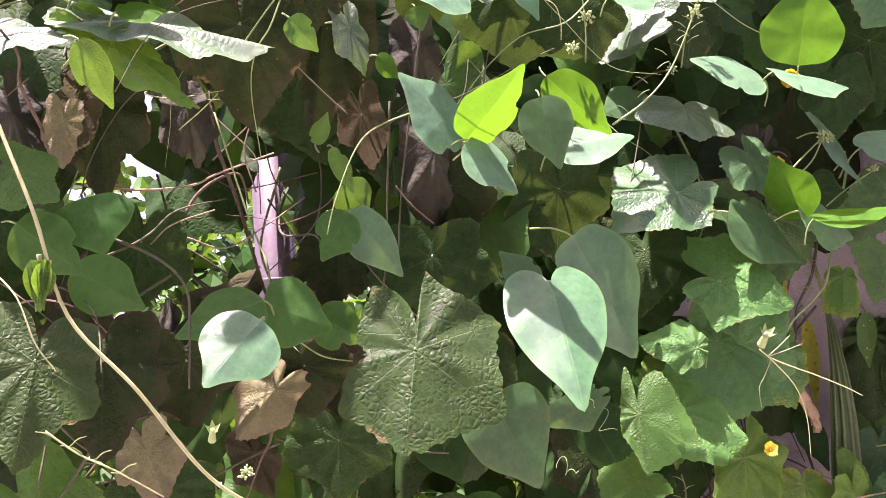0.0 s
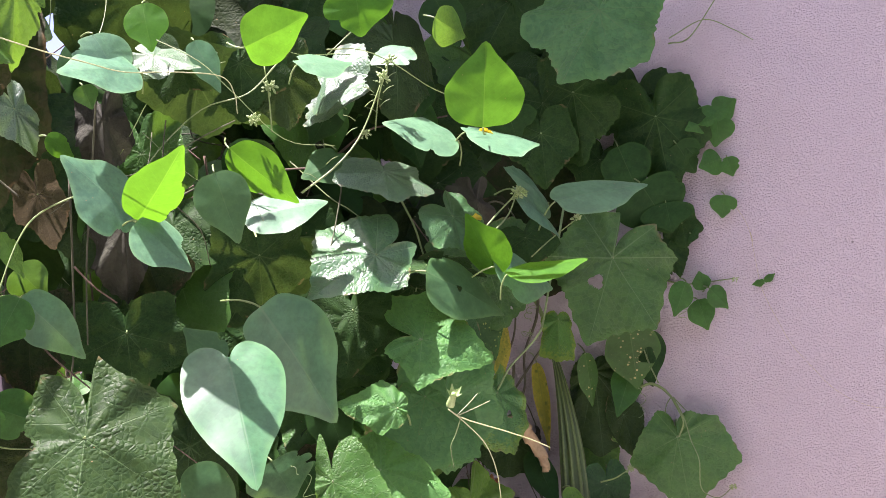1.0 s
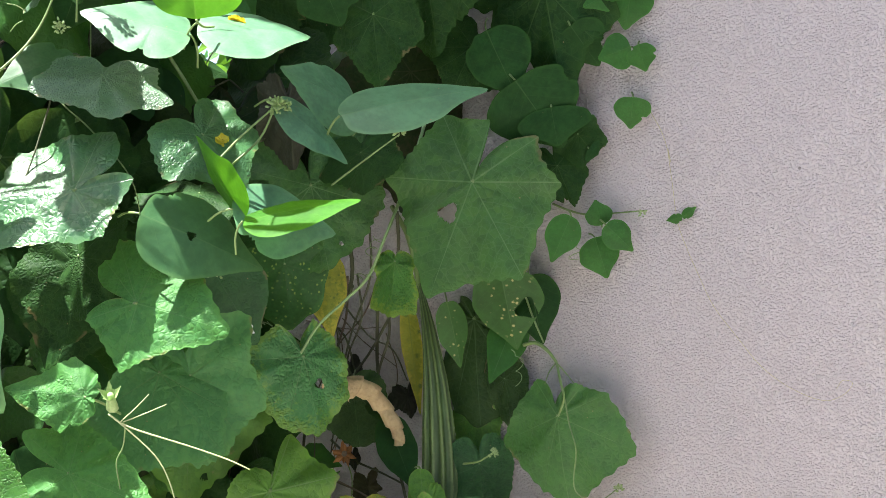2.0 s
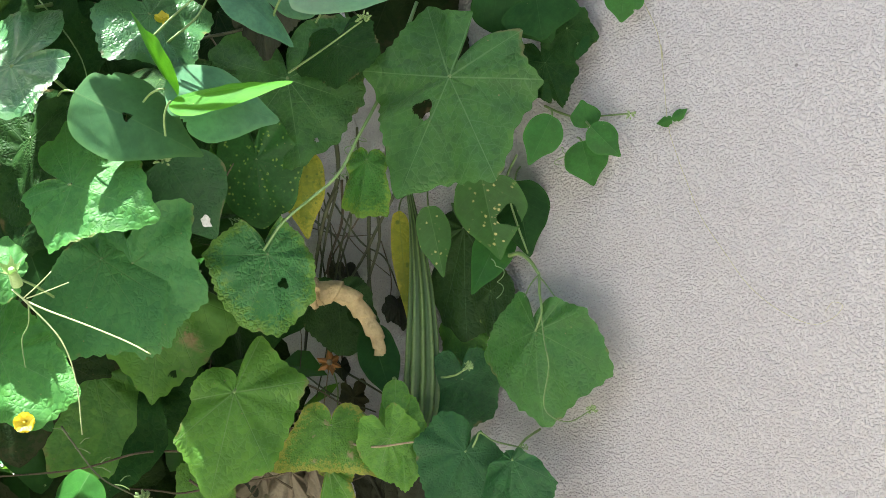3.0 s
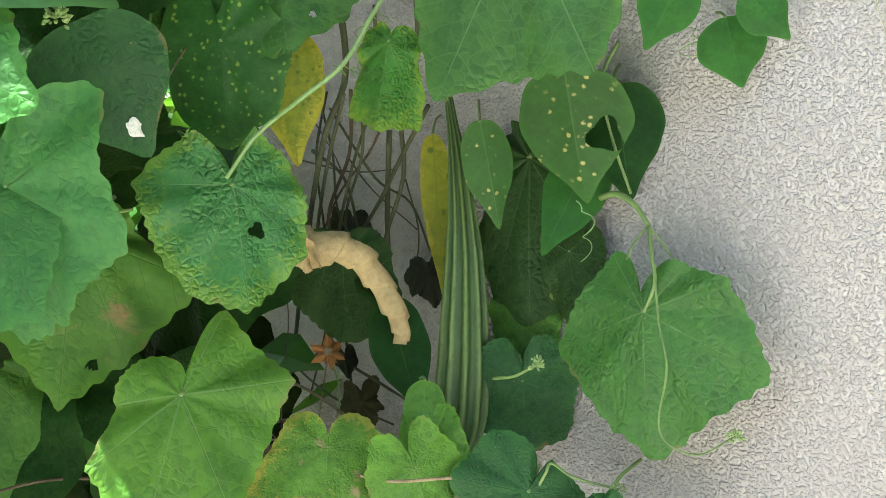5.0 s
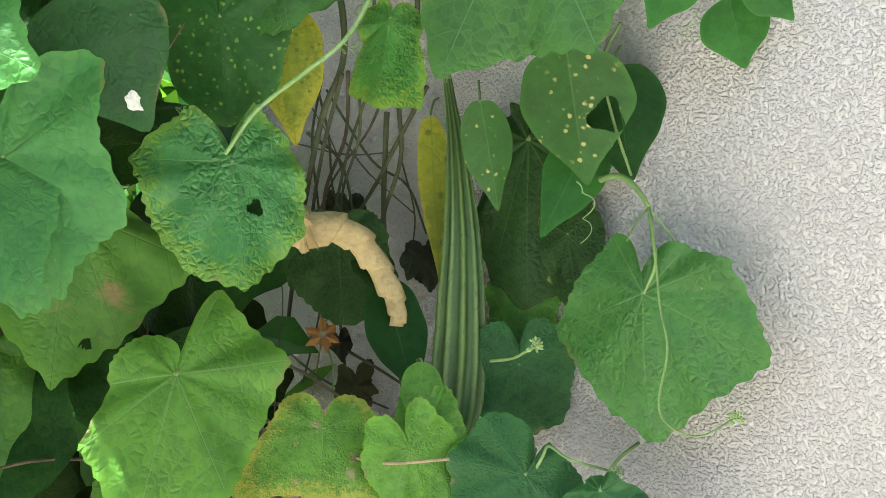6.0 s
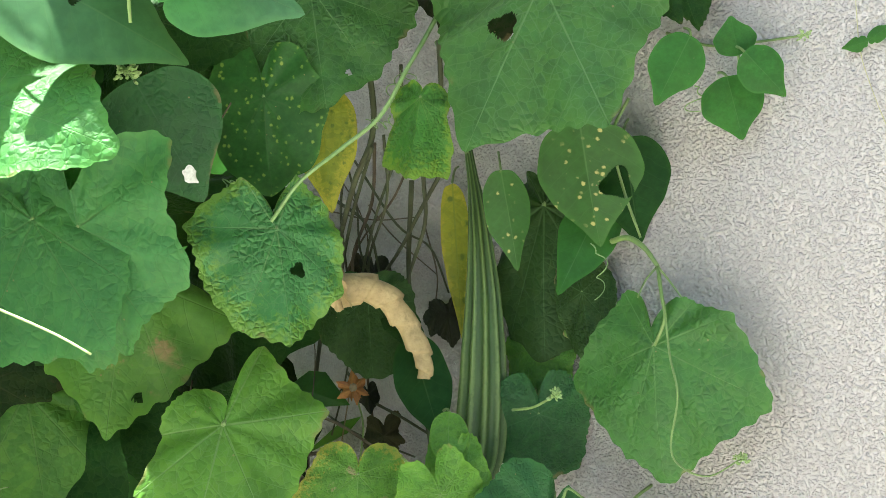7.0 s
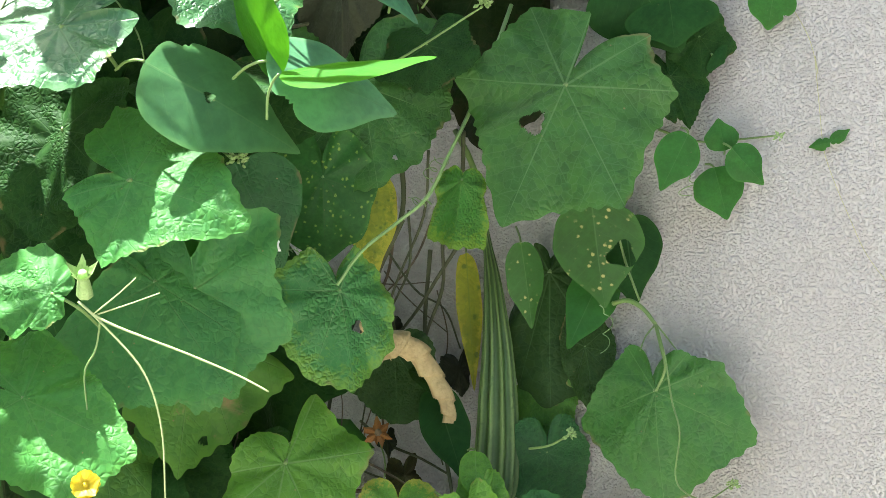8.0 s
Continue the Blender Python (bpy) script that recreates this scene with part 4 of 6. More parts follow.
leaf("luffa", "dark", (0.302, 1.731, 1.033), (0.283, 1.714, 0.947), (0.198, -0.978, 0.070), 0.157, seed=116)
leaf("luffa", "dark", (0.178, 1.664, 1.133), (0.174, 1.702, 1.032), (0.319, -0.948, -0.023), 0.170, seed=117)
# two leaves added as sun blockers for the speckled and pale leaves below
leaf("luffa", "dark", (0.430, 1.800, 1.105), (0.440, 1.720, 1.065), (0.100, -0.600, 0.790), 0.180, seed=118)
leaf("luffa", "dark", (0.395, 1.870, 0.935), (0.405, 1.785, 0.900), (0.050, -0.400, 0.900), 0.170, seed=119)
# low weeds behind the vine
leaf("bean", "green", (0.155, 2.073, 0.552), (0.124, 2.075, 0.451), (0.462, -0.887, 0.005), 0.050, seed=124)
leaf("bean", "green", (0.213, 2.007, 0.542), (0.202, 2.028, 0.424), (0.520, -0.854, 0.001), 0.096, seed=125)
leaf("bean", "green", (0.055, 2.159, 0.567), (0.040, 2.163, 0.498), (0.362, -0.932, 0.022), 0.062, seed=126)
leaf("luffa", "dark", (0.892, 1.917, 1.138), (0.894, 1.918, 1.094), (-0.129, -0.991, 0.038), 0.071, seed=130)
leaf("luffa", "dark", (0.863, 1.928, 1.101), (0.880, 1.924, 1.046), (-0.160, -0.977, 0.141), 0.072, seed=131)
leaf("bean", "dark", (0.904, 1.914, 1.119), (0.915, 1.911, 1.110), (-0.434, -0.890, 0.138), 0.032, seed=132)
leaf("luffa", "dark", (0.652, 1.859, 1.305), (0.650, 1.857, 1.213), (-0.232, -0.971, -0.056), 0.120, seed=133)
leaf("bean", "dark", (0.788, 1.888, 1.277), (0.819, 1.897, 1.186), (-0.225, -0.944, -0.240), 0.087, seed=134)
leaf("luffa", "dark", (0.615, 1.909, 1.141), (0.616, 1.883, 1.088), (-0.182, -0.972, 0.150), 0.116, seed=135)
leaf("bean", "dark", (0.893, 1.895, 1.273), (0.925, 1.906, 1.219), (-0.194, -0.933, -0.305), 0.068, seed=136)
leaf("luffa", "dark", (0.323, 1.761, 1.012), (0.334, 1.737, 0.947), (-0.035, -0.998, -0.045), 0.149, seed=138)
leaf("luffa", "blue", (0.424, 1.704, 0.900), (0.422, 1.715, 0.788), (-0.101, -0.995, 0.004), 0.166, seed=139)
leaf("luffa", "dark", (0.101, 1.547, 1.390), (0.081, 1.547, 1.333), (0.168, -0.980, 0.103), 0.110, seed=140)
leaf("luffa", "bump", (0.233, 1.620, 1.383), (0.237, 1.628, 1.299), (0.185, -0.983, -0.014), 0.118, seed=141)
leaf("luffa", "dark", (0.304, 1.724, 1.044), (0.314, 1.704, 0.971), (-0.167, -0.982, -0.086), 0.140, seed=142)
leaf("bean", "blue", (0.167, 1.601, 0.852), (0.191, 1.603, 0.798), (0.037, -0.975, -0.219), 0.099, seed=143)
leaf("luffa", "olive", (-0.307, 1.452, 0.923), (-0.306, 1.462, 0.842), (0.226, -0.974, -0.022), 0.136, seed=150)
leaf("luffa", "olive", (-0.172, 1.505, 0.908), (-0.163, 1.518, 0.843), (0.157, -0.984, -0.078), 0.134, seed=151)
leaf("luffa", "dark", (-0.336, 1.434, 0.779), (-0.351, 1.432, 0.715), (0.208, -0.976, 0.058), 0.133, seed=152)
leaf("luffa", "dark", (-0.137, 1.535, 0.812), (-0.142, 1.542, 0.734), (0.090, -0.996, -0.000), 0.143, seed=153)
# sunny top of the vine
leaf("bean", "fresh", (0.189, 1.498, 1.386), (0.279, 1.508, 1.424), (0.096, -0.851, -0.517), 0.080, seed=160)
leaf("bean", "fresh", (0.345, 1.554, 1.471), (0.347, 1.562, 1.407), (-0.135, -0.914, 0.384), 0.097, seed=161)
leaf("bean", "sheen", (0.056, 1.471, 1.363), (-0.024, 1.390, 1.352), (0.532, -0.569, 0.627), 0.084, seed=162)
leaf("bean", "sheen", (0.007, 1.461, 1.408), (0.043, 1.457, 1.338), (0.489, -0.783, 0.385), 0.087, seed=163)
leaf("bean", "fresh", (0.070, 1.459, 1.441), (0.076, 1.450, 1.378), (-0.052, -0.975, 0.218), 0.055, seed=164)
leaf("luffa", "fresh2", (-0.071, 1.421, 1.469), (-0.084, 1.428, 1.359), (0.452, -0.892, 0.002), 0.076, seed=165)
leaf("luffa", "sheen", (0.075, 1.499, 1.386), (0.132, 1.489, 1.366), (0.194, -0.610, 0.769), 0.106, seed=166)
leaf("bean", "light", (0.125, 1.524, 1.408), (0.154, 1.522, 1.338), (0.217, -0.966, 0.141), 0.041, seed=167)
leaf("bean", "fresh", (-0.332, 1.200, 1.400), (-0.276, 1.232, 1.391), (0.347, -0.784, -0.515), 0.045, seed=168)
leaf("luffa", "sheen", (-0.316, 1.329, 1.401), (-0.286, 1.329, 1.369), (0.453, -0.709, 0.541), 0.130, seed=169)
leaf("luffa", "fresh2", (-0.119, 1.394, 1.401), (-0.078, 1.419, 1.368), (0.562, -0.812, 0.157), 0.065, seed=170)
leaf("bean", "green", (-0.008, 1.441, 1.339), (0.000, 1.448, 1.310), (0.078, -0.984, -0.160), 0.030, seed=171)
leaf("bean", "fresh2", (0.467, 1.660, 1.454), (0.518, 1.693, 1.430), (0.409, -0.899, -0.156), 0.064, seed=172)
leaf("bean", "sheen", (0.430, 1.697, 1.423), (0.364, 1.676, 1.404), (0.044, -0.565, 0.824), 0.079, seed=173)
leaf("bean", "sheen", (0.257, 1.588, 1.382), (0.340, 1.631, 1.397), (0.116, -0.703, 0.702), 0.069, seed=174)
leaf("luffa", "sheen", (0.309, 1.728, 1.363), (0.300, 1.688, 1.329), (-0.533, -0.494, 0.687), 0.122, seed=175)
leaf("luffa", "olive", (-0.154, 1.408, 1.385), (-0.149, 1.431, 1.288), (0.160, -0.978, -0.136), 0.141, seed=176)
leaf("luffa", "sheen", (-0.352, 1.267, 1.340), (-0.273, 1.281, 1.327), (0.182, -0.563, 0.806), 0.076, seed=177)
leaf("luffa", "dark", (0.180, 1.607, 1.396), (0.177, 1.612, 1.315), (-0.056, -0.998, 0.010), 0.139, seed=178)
leaf("luffa", "dark", (-0.364, 1.483, 1.073), (-0.382, 1.485, 0.983), (0.259, -0.965, 0.036), 0.133, seed=182)
leaf("luffa", "olive", (-0.130, 1.609, 1.063), (-0.135, 1.617, 0.972), (0.090, -0.996, -0.000), 0.137, seed=183)
leaf("luffa", "olive", (0.027, 1.624, 1.141), (0.047, 1.643, 1.064), (0.023, -0.987, -0.156), 0.116, seed=184)
leaf("luffa", "olive", (-0.262, 1.552, 0.948), (-0.281, 1.554, 0.848), (0.171, -0.984, 0.048), 0.138, seed=185)
leaf("luffa", "beige", (-0.396, 1.292, 1.189), (-0.401, 1.296, 1.138), (0.148, -0.989, 0.016), 0.053, seed=186, fold=.35)
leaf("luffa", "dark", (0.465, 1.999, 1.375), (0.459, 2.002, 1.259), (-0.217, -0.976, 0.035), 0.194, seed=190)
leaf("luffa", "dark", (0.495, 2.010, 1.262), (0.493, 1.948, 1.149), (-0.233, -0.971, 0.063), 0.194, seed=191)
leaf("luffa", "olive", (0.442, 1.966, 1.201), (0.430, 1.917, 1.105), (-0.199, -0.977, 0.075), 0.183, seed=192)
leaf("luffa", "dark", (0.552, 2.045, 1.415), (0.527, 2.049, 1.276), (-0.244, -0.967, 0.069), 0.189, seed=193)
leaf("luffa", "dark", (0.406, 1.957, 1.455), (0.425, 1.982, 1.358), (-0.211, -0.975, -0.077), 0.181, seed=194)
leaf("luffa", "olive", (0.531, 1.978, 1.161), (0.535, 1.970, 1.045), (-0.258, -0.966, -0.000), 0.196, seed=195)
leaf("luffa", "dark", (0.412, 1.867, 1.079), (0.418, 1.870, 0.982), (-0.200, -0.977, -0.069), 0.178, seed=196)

leaf("luffa", "sheen", (-0.400, 1.900, 1.200), (-0.412, 1.840, 1.095), (0.050, -0.700, 0.600), 0.095, seed=188)

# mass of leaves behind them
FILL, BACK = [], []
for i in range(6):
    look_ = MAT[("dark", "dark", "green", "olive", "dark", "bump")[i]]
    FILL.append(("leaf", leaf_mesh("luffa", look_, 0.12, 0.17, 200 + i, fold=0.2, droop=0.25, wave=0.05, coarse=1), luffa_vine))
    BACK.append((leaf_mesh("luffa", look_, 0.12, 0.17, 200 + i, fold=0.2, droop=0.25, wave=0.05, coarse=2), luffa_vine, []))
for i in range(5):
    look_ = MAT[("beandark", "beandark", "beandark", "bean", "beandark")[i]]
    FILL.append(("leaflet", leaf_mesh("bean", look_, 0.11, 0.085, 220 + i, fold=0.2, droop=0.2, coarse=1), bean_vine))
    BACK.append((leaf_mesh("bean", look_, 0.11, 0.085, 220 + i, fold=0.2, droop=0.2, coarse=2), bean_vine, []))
rng = random.Random(5)


def front(x):
    return 1.433 + 0.544 * x


def wall_y(x):
    return 1.948 - 0.607 * (x - 0.954)


def fill(count, xs, zs, offs, avoid=(), big=1.0, up=0.5, back=False):
    for _ in range(count):
        x, z, o = rng.uniform(*xs), rng.uniform(*zs), rng.uniform(*offs)
        y = front(x) + o
        if any(a < x < b and c < z < d for a, b, c, d in avoid):
            continue
        if x > 0.36 and y > wall_y(x) - 0.06:
            continue
        which = rng.randrange(len(FILL))
        name, me, owner = FILL[which]
        nrm = Vector((rng.uniform(-0.5, 0.7), -1, rng.uniform(0.0, 2 * up))).normalized()
        tip = Vector((rng.uniform(-0.7, 0.7), rng.uniform(-0.5, 0.3), -1))
        m = leaf_pose((x, y, z), Vector((x, y, z)) + tip, nrm)
        m = m @ Matrix.Scale(big * rng.uniform(0.75, 1.25), 4)
        if -0.2 < x < 0.36 and z < 0.58:
            # the weeds show here
            continue
        if back:
            BACK[which][2].append(m)
        else:
            part(name, me, owner, m=m)


GAP = ((-0.52, -0.06, 0.94, 1.27), (-0.52, -0.30, 0.76, 0.95))
fill(170, (-1.1, 0.36), (0.25, 1.34), (0.19, 0.42), GAP)
fill(150, (-1.5, 0.40), (0.10, 1.60), (0.34, 0.75), GAP[:1], back=True)
fill(120, (-1.1, 0.40), (1.20, 1.60), (0.22, 0.55), up=1.2, back=True)
fill(60, (0.3, 0.95), (1.15, 1.75), (0.13, 0.32))
fill(8, (0.05, 0.5), (0.55, 0.80), (0.24, 0.45))
fill(80, (-0.15, 0.42), (0.35, 1.25), (0.28, 0.62), back=True)
# canopy above the visible leaves, added to block overhead light from the inside
fill(45, (-1.1, 0.40), (1.45, 1.75), (0.16, 0.60), up=2.0, back=True)



def join_back():
    """The leaves deep inside the vine, too dense to count."""
    for me, owner, poses in BACK:
        v = np.array([q.co[:] for q in me.vertices])
        uv = np.zeros((len(v), 2))
        for loop, d in zip(me.loops, me.uv_layers[0].data):
            uv[loop.vertex_index] = d.uv
        f = [tuple(q.vertices) for q in me.polygons]
        verts, faces, uvs = [], [], []
        for k, m in enumerate(poses):
            a = np.array(m)
            verts.append(v @ a[:3, :3].T + a[:3, 3])
            faces += [tuple(q + k * len(v) for q in face) for face in f]
            uvs.append(uv + (0, 0))
        if poses:
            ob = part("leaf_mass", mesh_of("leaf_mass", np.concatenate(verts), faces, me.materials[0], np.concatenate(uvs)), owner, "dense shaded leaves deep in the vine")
            tagged(ob, kind="stuff")


join_back()
# ---- gourd ----
def gourd():
    body_axis = [(0.664, 2.032, 0.961), (0.671, 2.028, 0.901), (0.674, 2.023, 0.830), (0.673, 2.018, 0.770), (0.670, 2.013, 0.710), (0.665, 2.008, 0.665), (0.655, 2.003, 0.631)]
    prof = ((0.0, 0.16), (0.08, 0.22), (0.2, 0.42), (0.34, 0.66), (0.5, 0.86), (0.66, 0.98), (0.8, 1.0), (0.9, 0.90), (0.96, 0.66), (0.99, 0.36), (1.0, 0.12))
    line = curve_points(body_axis, 16)
    n, sides, ridges, big = len(line), 120, 10, 0.0245
    org = line[0].copy()
    verts, uvs, faces = [], [], []
    ts, rs = zip(*prof)
    for i, q in enumerate(line):
        t = i / (n - 1)
        r = big * float(np.interp(t, ts, rs))
        for k in range(sides):
            a = 2 * math.pi * k / sides
            c = abs(math.cos(a * ridges / 2 + 0.3)) ** 3
            rr = r * (0.85 + 0.19 * c + 0.012 * noise.noise((math.cos(a) * 3, math.sin(a) * 3, t * 14)))
            verts.append((q.x - org.x + rr * math.cos(a), q.y - org.y + rr * math.sin(a), q.z - org.z))
            uvs.append((c, t))
    for i in range(n - 1):
        for k in range(sides):
            a, b = i * sides + k, i * sides + (k + 1) % sides
            faces.append((a, a + sides, b + sides, b))
    faces.append(tuple(range(sides)))
    faces.append(tuple(range((n - 1) * sides, n * sides))[::-1])
    ob = thing("ridge_gourd", "long ridged green gourd hanging from the vine", "gourd", org)
    part("body", mesh_of("body", verts, faces, MAT["gourd"], uvs), ob)
    part("stalk", tube_mesh("stalk", [(0, 0, -0.004), (-0.004, 0.004, 0.03), (-0.012, 0.012, 0.07), (-0.03, 0.02, 0.11)], 0.0042, MAT["stem"], taper=0.8), ob)
    part("blossom_scar", tube_mesh("blossom_scar", [line[-1] - org + Vector((0, 0, 0.004)), line[-1] - org + Vector((0.001, 0, -0.004)), line[-1] - org + Vector((0.003, 0, -0.010))], 0.0035, MAT["twig"]), ob)
    return ob


gourd()

# ---- stems, tendrils and buds ----
stem("stem", "stemlight", 0.0014, [(-0.321, 0.846, 1.157), (-0.296, 0.837, 1.087), (-0.274, 0.836, 1.026), (-0.259, 0.853, 0.957), (-0.216, 0.861, 0.904), (-0.178, 0.889, 0.843), (-0.146, 0.909, 0.814), (-0.091, 0.963, 0.775)], taper=0.95, label="pale ribbed young shoot")
stem("shoot", "stemlight", 0.0008, [(-0.324, 0.894, 0.994), (-0.305, 0.886, 0.973), (-0.293, 0.886, 0.940), (-0.282, 0.895, 0.920)], owner=bean_vine)
stem("shoot", "stemlight", 0.0009, [(-0.334, 1.023, 0.871), (-0.309, 1.030, 0.850), (-0.282, 1.035, 0.835), (-0.247, 1.058, 0.808)], owner=bean_vine)
stem("stem", "shootgreen", 0.0023, [(0.703, 1.971, 1.193), (0.679, 1.951, 1.129), (0.655, 1.931, 1.073), (0.634, 1.901, 1.027), (0.613, 1.876, 0.984), (0.582, 1.859, 0.957), (0.549, 1.848, 0.931), (0.525, 1.842, 0.899)])
stem("stem", "stem", 0.0019, [(0.342, 1.882, 0.862), (0.373, 1.873, 0.868), (0.406, 1.865, 0.873), (0.439, 1.856, 0.877)])
stem("tendril", "stemlight", 0.0009, [(0.398, 1.509, 0.895), (0.418, 1.510, 0.880), (0.471, 1.514, 0.857), (0.505, 1.517, 0.841), (0.526, 1.518, 0.829)], label="long pale tendril")
stem("tendril", "stemlight", 0.0008, [(0.398, 1.509, 0.895), (0.416, 1.510, 0.877), (0.441, 1.513, 0.845), (0.452, 1.514, 0.806), (0.453, 1.515, 0.756)])
stem("tendril", "stemlight", 0.0006, [(0.408, 1.509, 0.886), (0.424, 1.510, 0.898), (0.438, 1.511, 0.910)])
stem("tendril", "stemlight", 0.0006, [(0.411, 1.510, 0.886), (0.432, 1.511, 0.892), (0.454, 1.512, 0.899)])
stem("tendril", "stem", 0.0008, [(0.413, 1.510, 0.883), (0.405, 1.520, 0.861), (0.397, 1.520, 0.846), (0.398, 1.520, 0.820)])
stem("stem", "stemdark", 0.0032, [(0.568, 2.009, 1.089), (0.576, 2.010, 0.989), (0.551, 2.011, 0.925), (0.474, 2.174, 0.808), (0.439, 2.216, 0.680)])
stem("stem", "stemdark", 0.0027, [(0.600, 2.064, 0.935), (0.589, 2.083, 0.837), (0.602, 2.048, 0.752), (0.618, 2.022, 0.665), (0.624, 2.037, 0.564)])
stem("stem", "stemdark", 0.0024, [(0.646, 2.028, 0.955), (0.609, 2.059, 0.905), (0.576, 2.089, 0.860), (0.508, 2.150, 0.787)])
stem("stem", "stemdark", 0.0019, [(0.498, 2.144, 0.920), (0.541, 2.108, 0.891), (0.552, 2.115, 0.834)])
stem("stem", "stemdark", 0.0026, [(0.646, 1.993, 1.062), (0.640, 2.019, 1.006), (0.617, 2.044, 0.949), (0.613, 2.058, 0.891), (0.588, 2.071, 0.822), (0.602, 2.048, 0.752)])
stem("stem", "stemdark", 0.0018, [(0.606, 2.006, 1.044), (0.596, 2.032, 0.973), (0.556, 2.076, 0.893), (0.524, 2.113, 0.800), (0.526, 2.108, 0.739)])
stem("stem", "stemdark", 0.0016, [(0.578, 2.042, 0.981), (0.576, 2.053, 0.916), (0.544, 2.096, 0.852), (0.548, 2.103, 0.779)])
stem("stem", "twig", 0.0014, [(0.609, 2.071, 0.986), (0.578, 2.086, 0.922), (0.528, 2.128, 0.873), (0.482, 2.170, 0.800)])
stem("stem", "stemdark", 0.0014, [(0.532, 2.101, 0.960), (0.578, 2.087, 0.891), (0.613, 2.082, 0.866), (0.630, 2.084, 0.819)])
stem("stem", "stemdark", 0.0020, [(0.576, 1.999, 0.967), (0.530, 2.080, 0.893), (0.507, 2.113, 0.816), (0.517, 2.115, 0.752)])
# old vines climbing the stucco in the gap
g = random.Random(91)
top_a, top_b, low_a, low_b = (Vector(q) for q in ((0.500, 2.136, 0.979), (0.646, 2.056, 0.973), (0.473, 2.154, 0.661), (0.631, 2.029, 0.696)))
for k in range(3):
    pts = []
    u0, u1 = g.random(), g.random()
    for t in (0.0, 0.2, 0.4, 0.6, 0.8, 1.0):
        u = u0 + (u1 - u0) * t + g.uniform(-0.08, 0.08)
        pts.append(top_a.lerp(top_b, u).lerp(low_a.lerp(low_b, u), t) + Vector((-0.52, -0.85, 0)) * g.uniform(-0.012, 0.02))
    stem("stem", g.choice(("stemdark", "stemdark", "twig")), g.uniform(0.0007, 0.0024), pts, sides=6)
stem("stem", "twig", 0.0009, [(0.538, 2.132, 0.913), (0.568, 2.115, 0.878), (0.614, 2.109, 0.837)])
stem("stem", "twig", 0.0009, [(0.475, 2.182, 0.910), (0.542, 2.130, 0.897), (0.598, 2.099, 0.898)])
stem("stem", "twig", 0.0008, [(0.483, 2.176, 0.967), (0.531, 2.148, 0.880), (0.508, 2.172, 0.768)])
stem("stem", "stemdark", 0.0018, [(0.500, 2.156, 0.729), (0.537, 2.101, 0.709), (0.582, 2.054, 0.697), (0.613, 2.046, 0.680)])
stem("stem", "stemdark", 0.0014, [(0.420, 2.244, 0.690), (0.514, 2.116, 0.671), (0.594, 2.053, 0.657)])
stem("stem", "straw", 0.0009, [(0.508, 2.145, 0.727), (0.500, 2.134, 0.675), (0.485, 2.154, 0.626)])
stem("stem", "twig", 0.0009, [(0.603, 2.109, 0.888), (0.614, 2.109, 0.833), (0.605, 2.104, 0.780)])
stem("stem", "stem", 0.0030, [(0.800, 1.978, 0.869), (0.815, 1.966, 0.872), (0.829, 1.953, 0.863), (0.840, 1.943, 0.847)])
stem("stem", "stem", 0.0018, [(0.840, 1.943, 0.847), (0.842, 1.921, 0.825), (0.844, 1.910, 0.804), (0.835, 1.916, 0.781)])
stem("stem", "stem", 0.0010, [(0.840, 1.933, 0.847), (0.844, 1.905, 0.813), (0.847, 1.893, 0.775), (0.852, 1.881, 0.743), (0.845, 1.871, 0.704), (0.853, 1.866, 0.688), (0.875, 1.870, 0.680), (0.901, 1.876, 0.693)])
stem("stem", "stem", 0.0010, [(0.840, 1.933, 0.847), (0.849, 1.934, 0.835), (0.860, 1.929, 0.819)])
stem("stem", "stem", 0.0010, [(0.839, 1.943, 0.846), (0.829, 1.940, 0.835), (0.822, 1.933, 0.821)])
stem("stem", "stem", 0.0014, [(0.705, 1.969, 0.718), (0.725, 1.952, 0.723), (0.738, 1.945, 0.730), (0.748, 1.937, 0.736)], owner=bean_vine)
stem("stem", "stem", 0.0015, [(0.735, 1.946, 0.616), (0.750, 1.940, 0.643), (0.756, 1.942, 0.652), (0.774, 1.934, 0.643), (0.811, 1.931, 0.634)], owner=bean_vine)
stem("stem", "stem", 0.0015, [(0.855, 1.976, 1.053), (0.876, 1.963, 1.042), (0.898, 1.950, 1.035), (0.931, 1.930, 1.034), (0.967, 1.908, 1.034)], owner=bean_vine)
stem("stem", "stem", 0.0016, [(0.820, 1.953, 0.995), (0.805, 1.954, 0.963), (0.812, 1.961, 0.918), (0.826, 1.959, 0.872)], owner=bean_vine)
stem("stem", "runner", .0004, [(0.981, 1.900, 1.162), (0.995, 1.891, 1.126), (1.001, 1.888, 1.091), (0.999, 1.889, 1.108), (1.001, 1.888, 1.060), (1.003, 1.886, 1.017), (1.010, 1.882, 0.986), (1.021, 1.875, 0.950), (1.035, 1.867, 0.910), (1.057, 1.853, 0.872), (1.080, 1.840, 0.836), (1.108, 1.823, 0.810), (1.140, 1.803, 0.795), (1.160, 1.791, 0.801), (1.171, 1.784, 0.815), (1.162, 1.789, 0.819), (1.155, 1.794, 0.809)], label="thin runner creeping over the stucco")
stem("stem", "stemdark", 0.0015, [(-0.000, 1.494, 1.340), (-0.020, 1.526, 1.239), (-0.039, 1.549, 1.134), (-0.051, 1.575, 1.032)])
stem("stem", "stemdark", 0.0016, [(-0.048, 1.531, 1.243), (-0.058, 1.558, 1.136), (-0.070, 1.567, 1.011), (-0.107, 1.565, 0.866), (-0.122, 1.574, 0.722)])
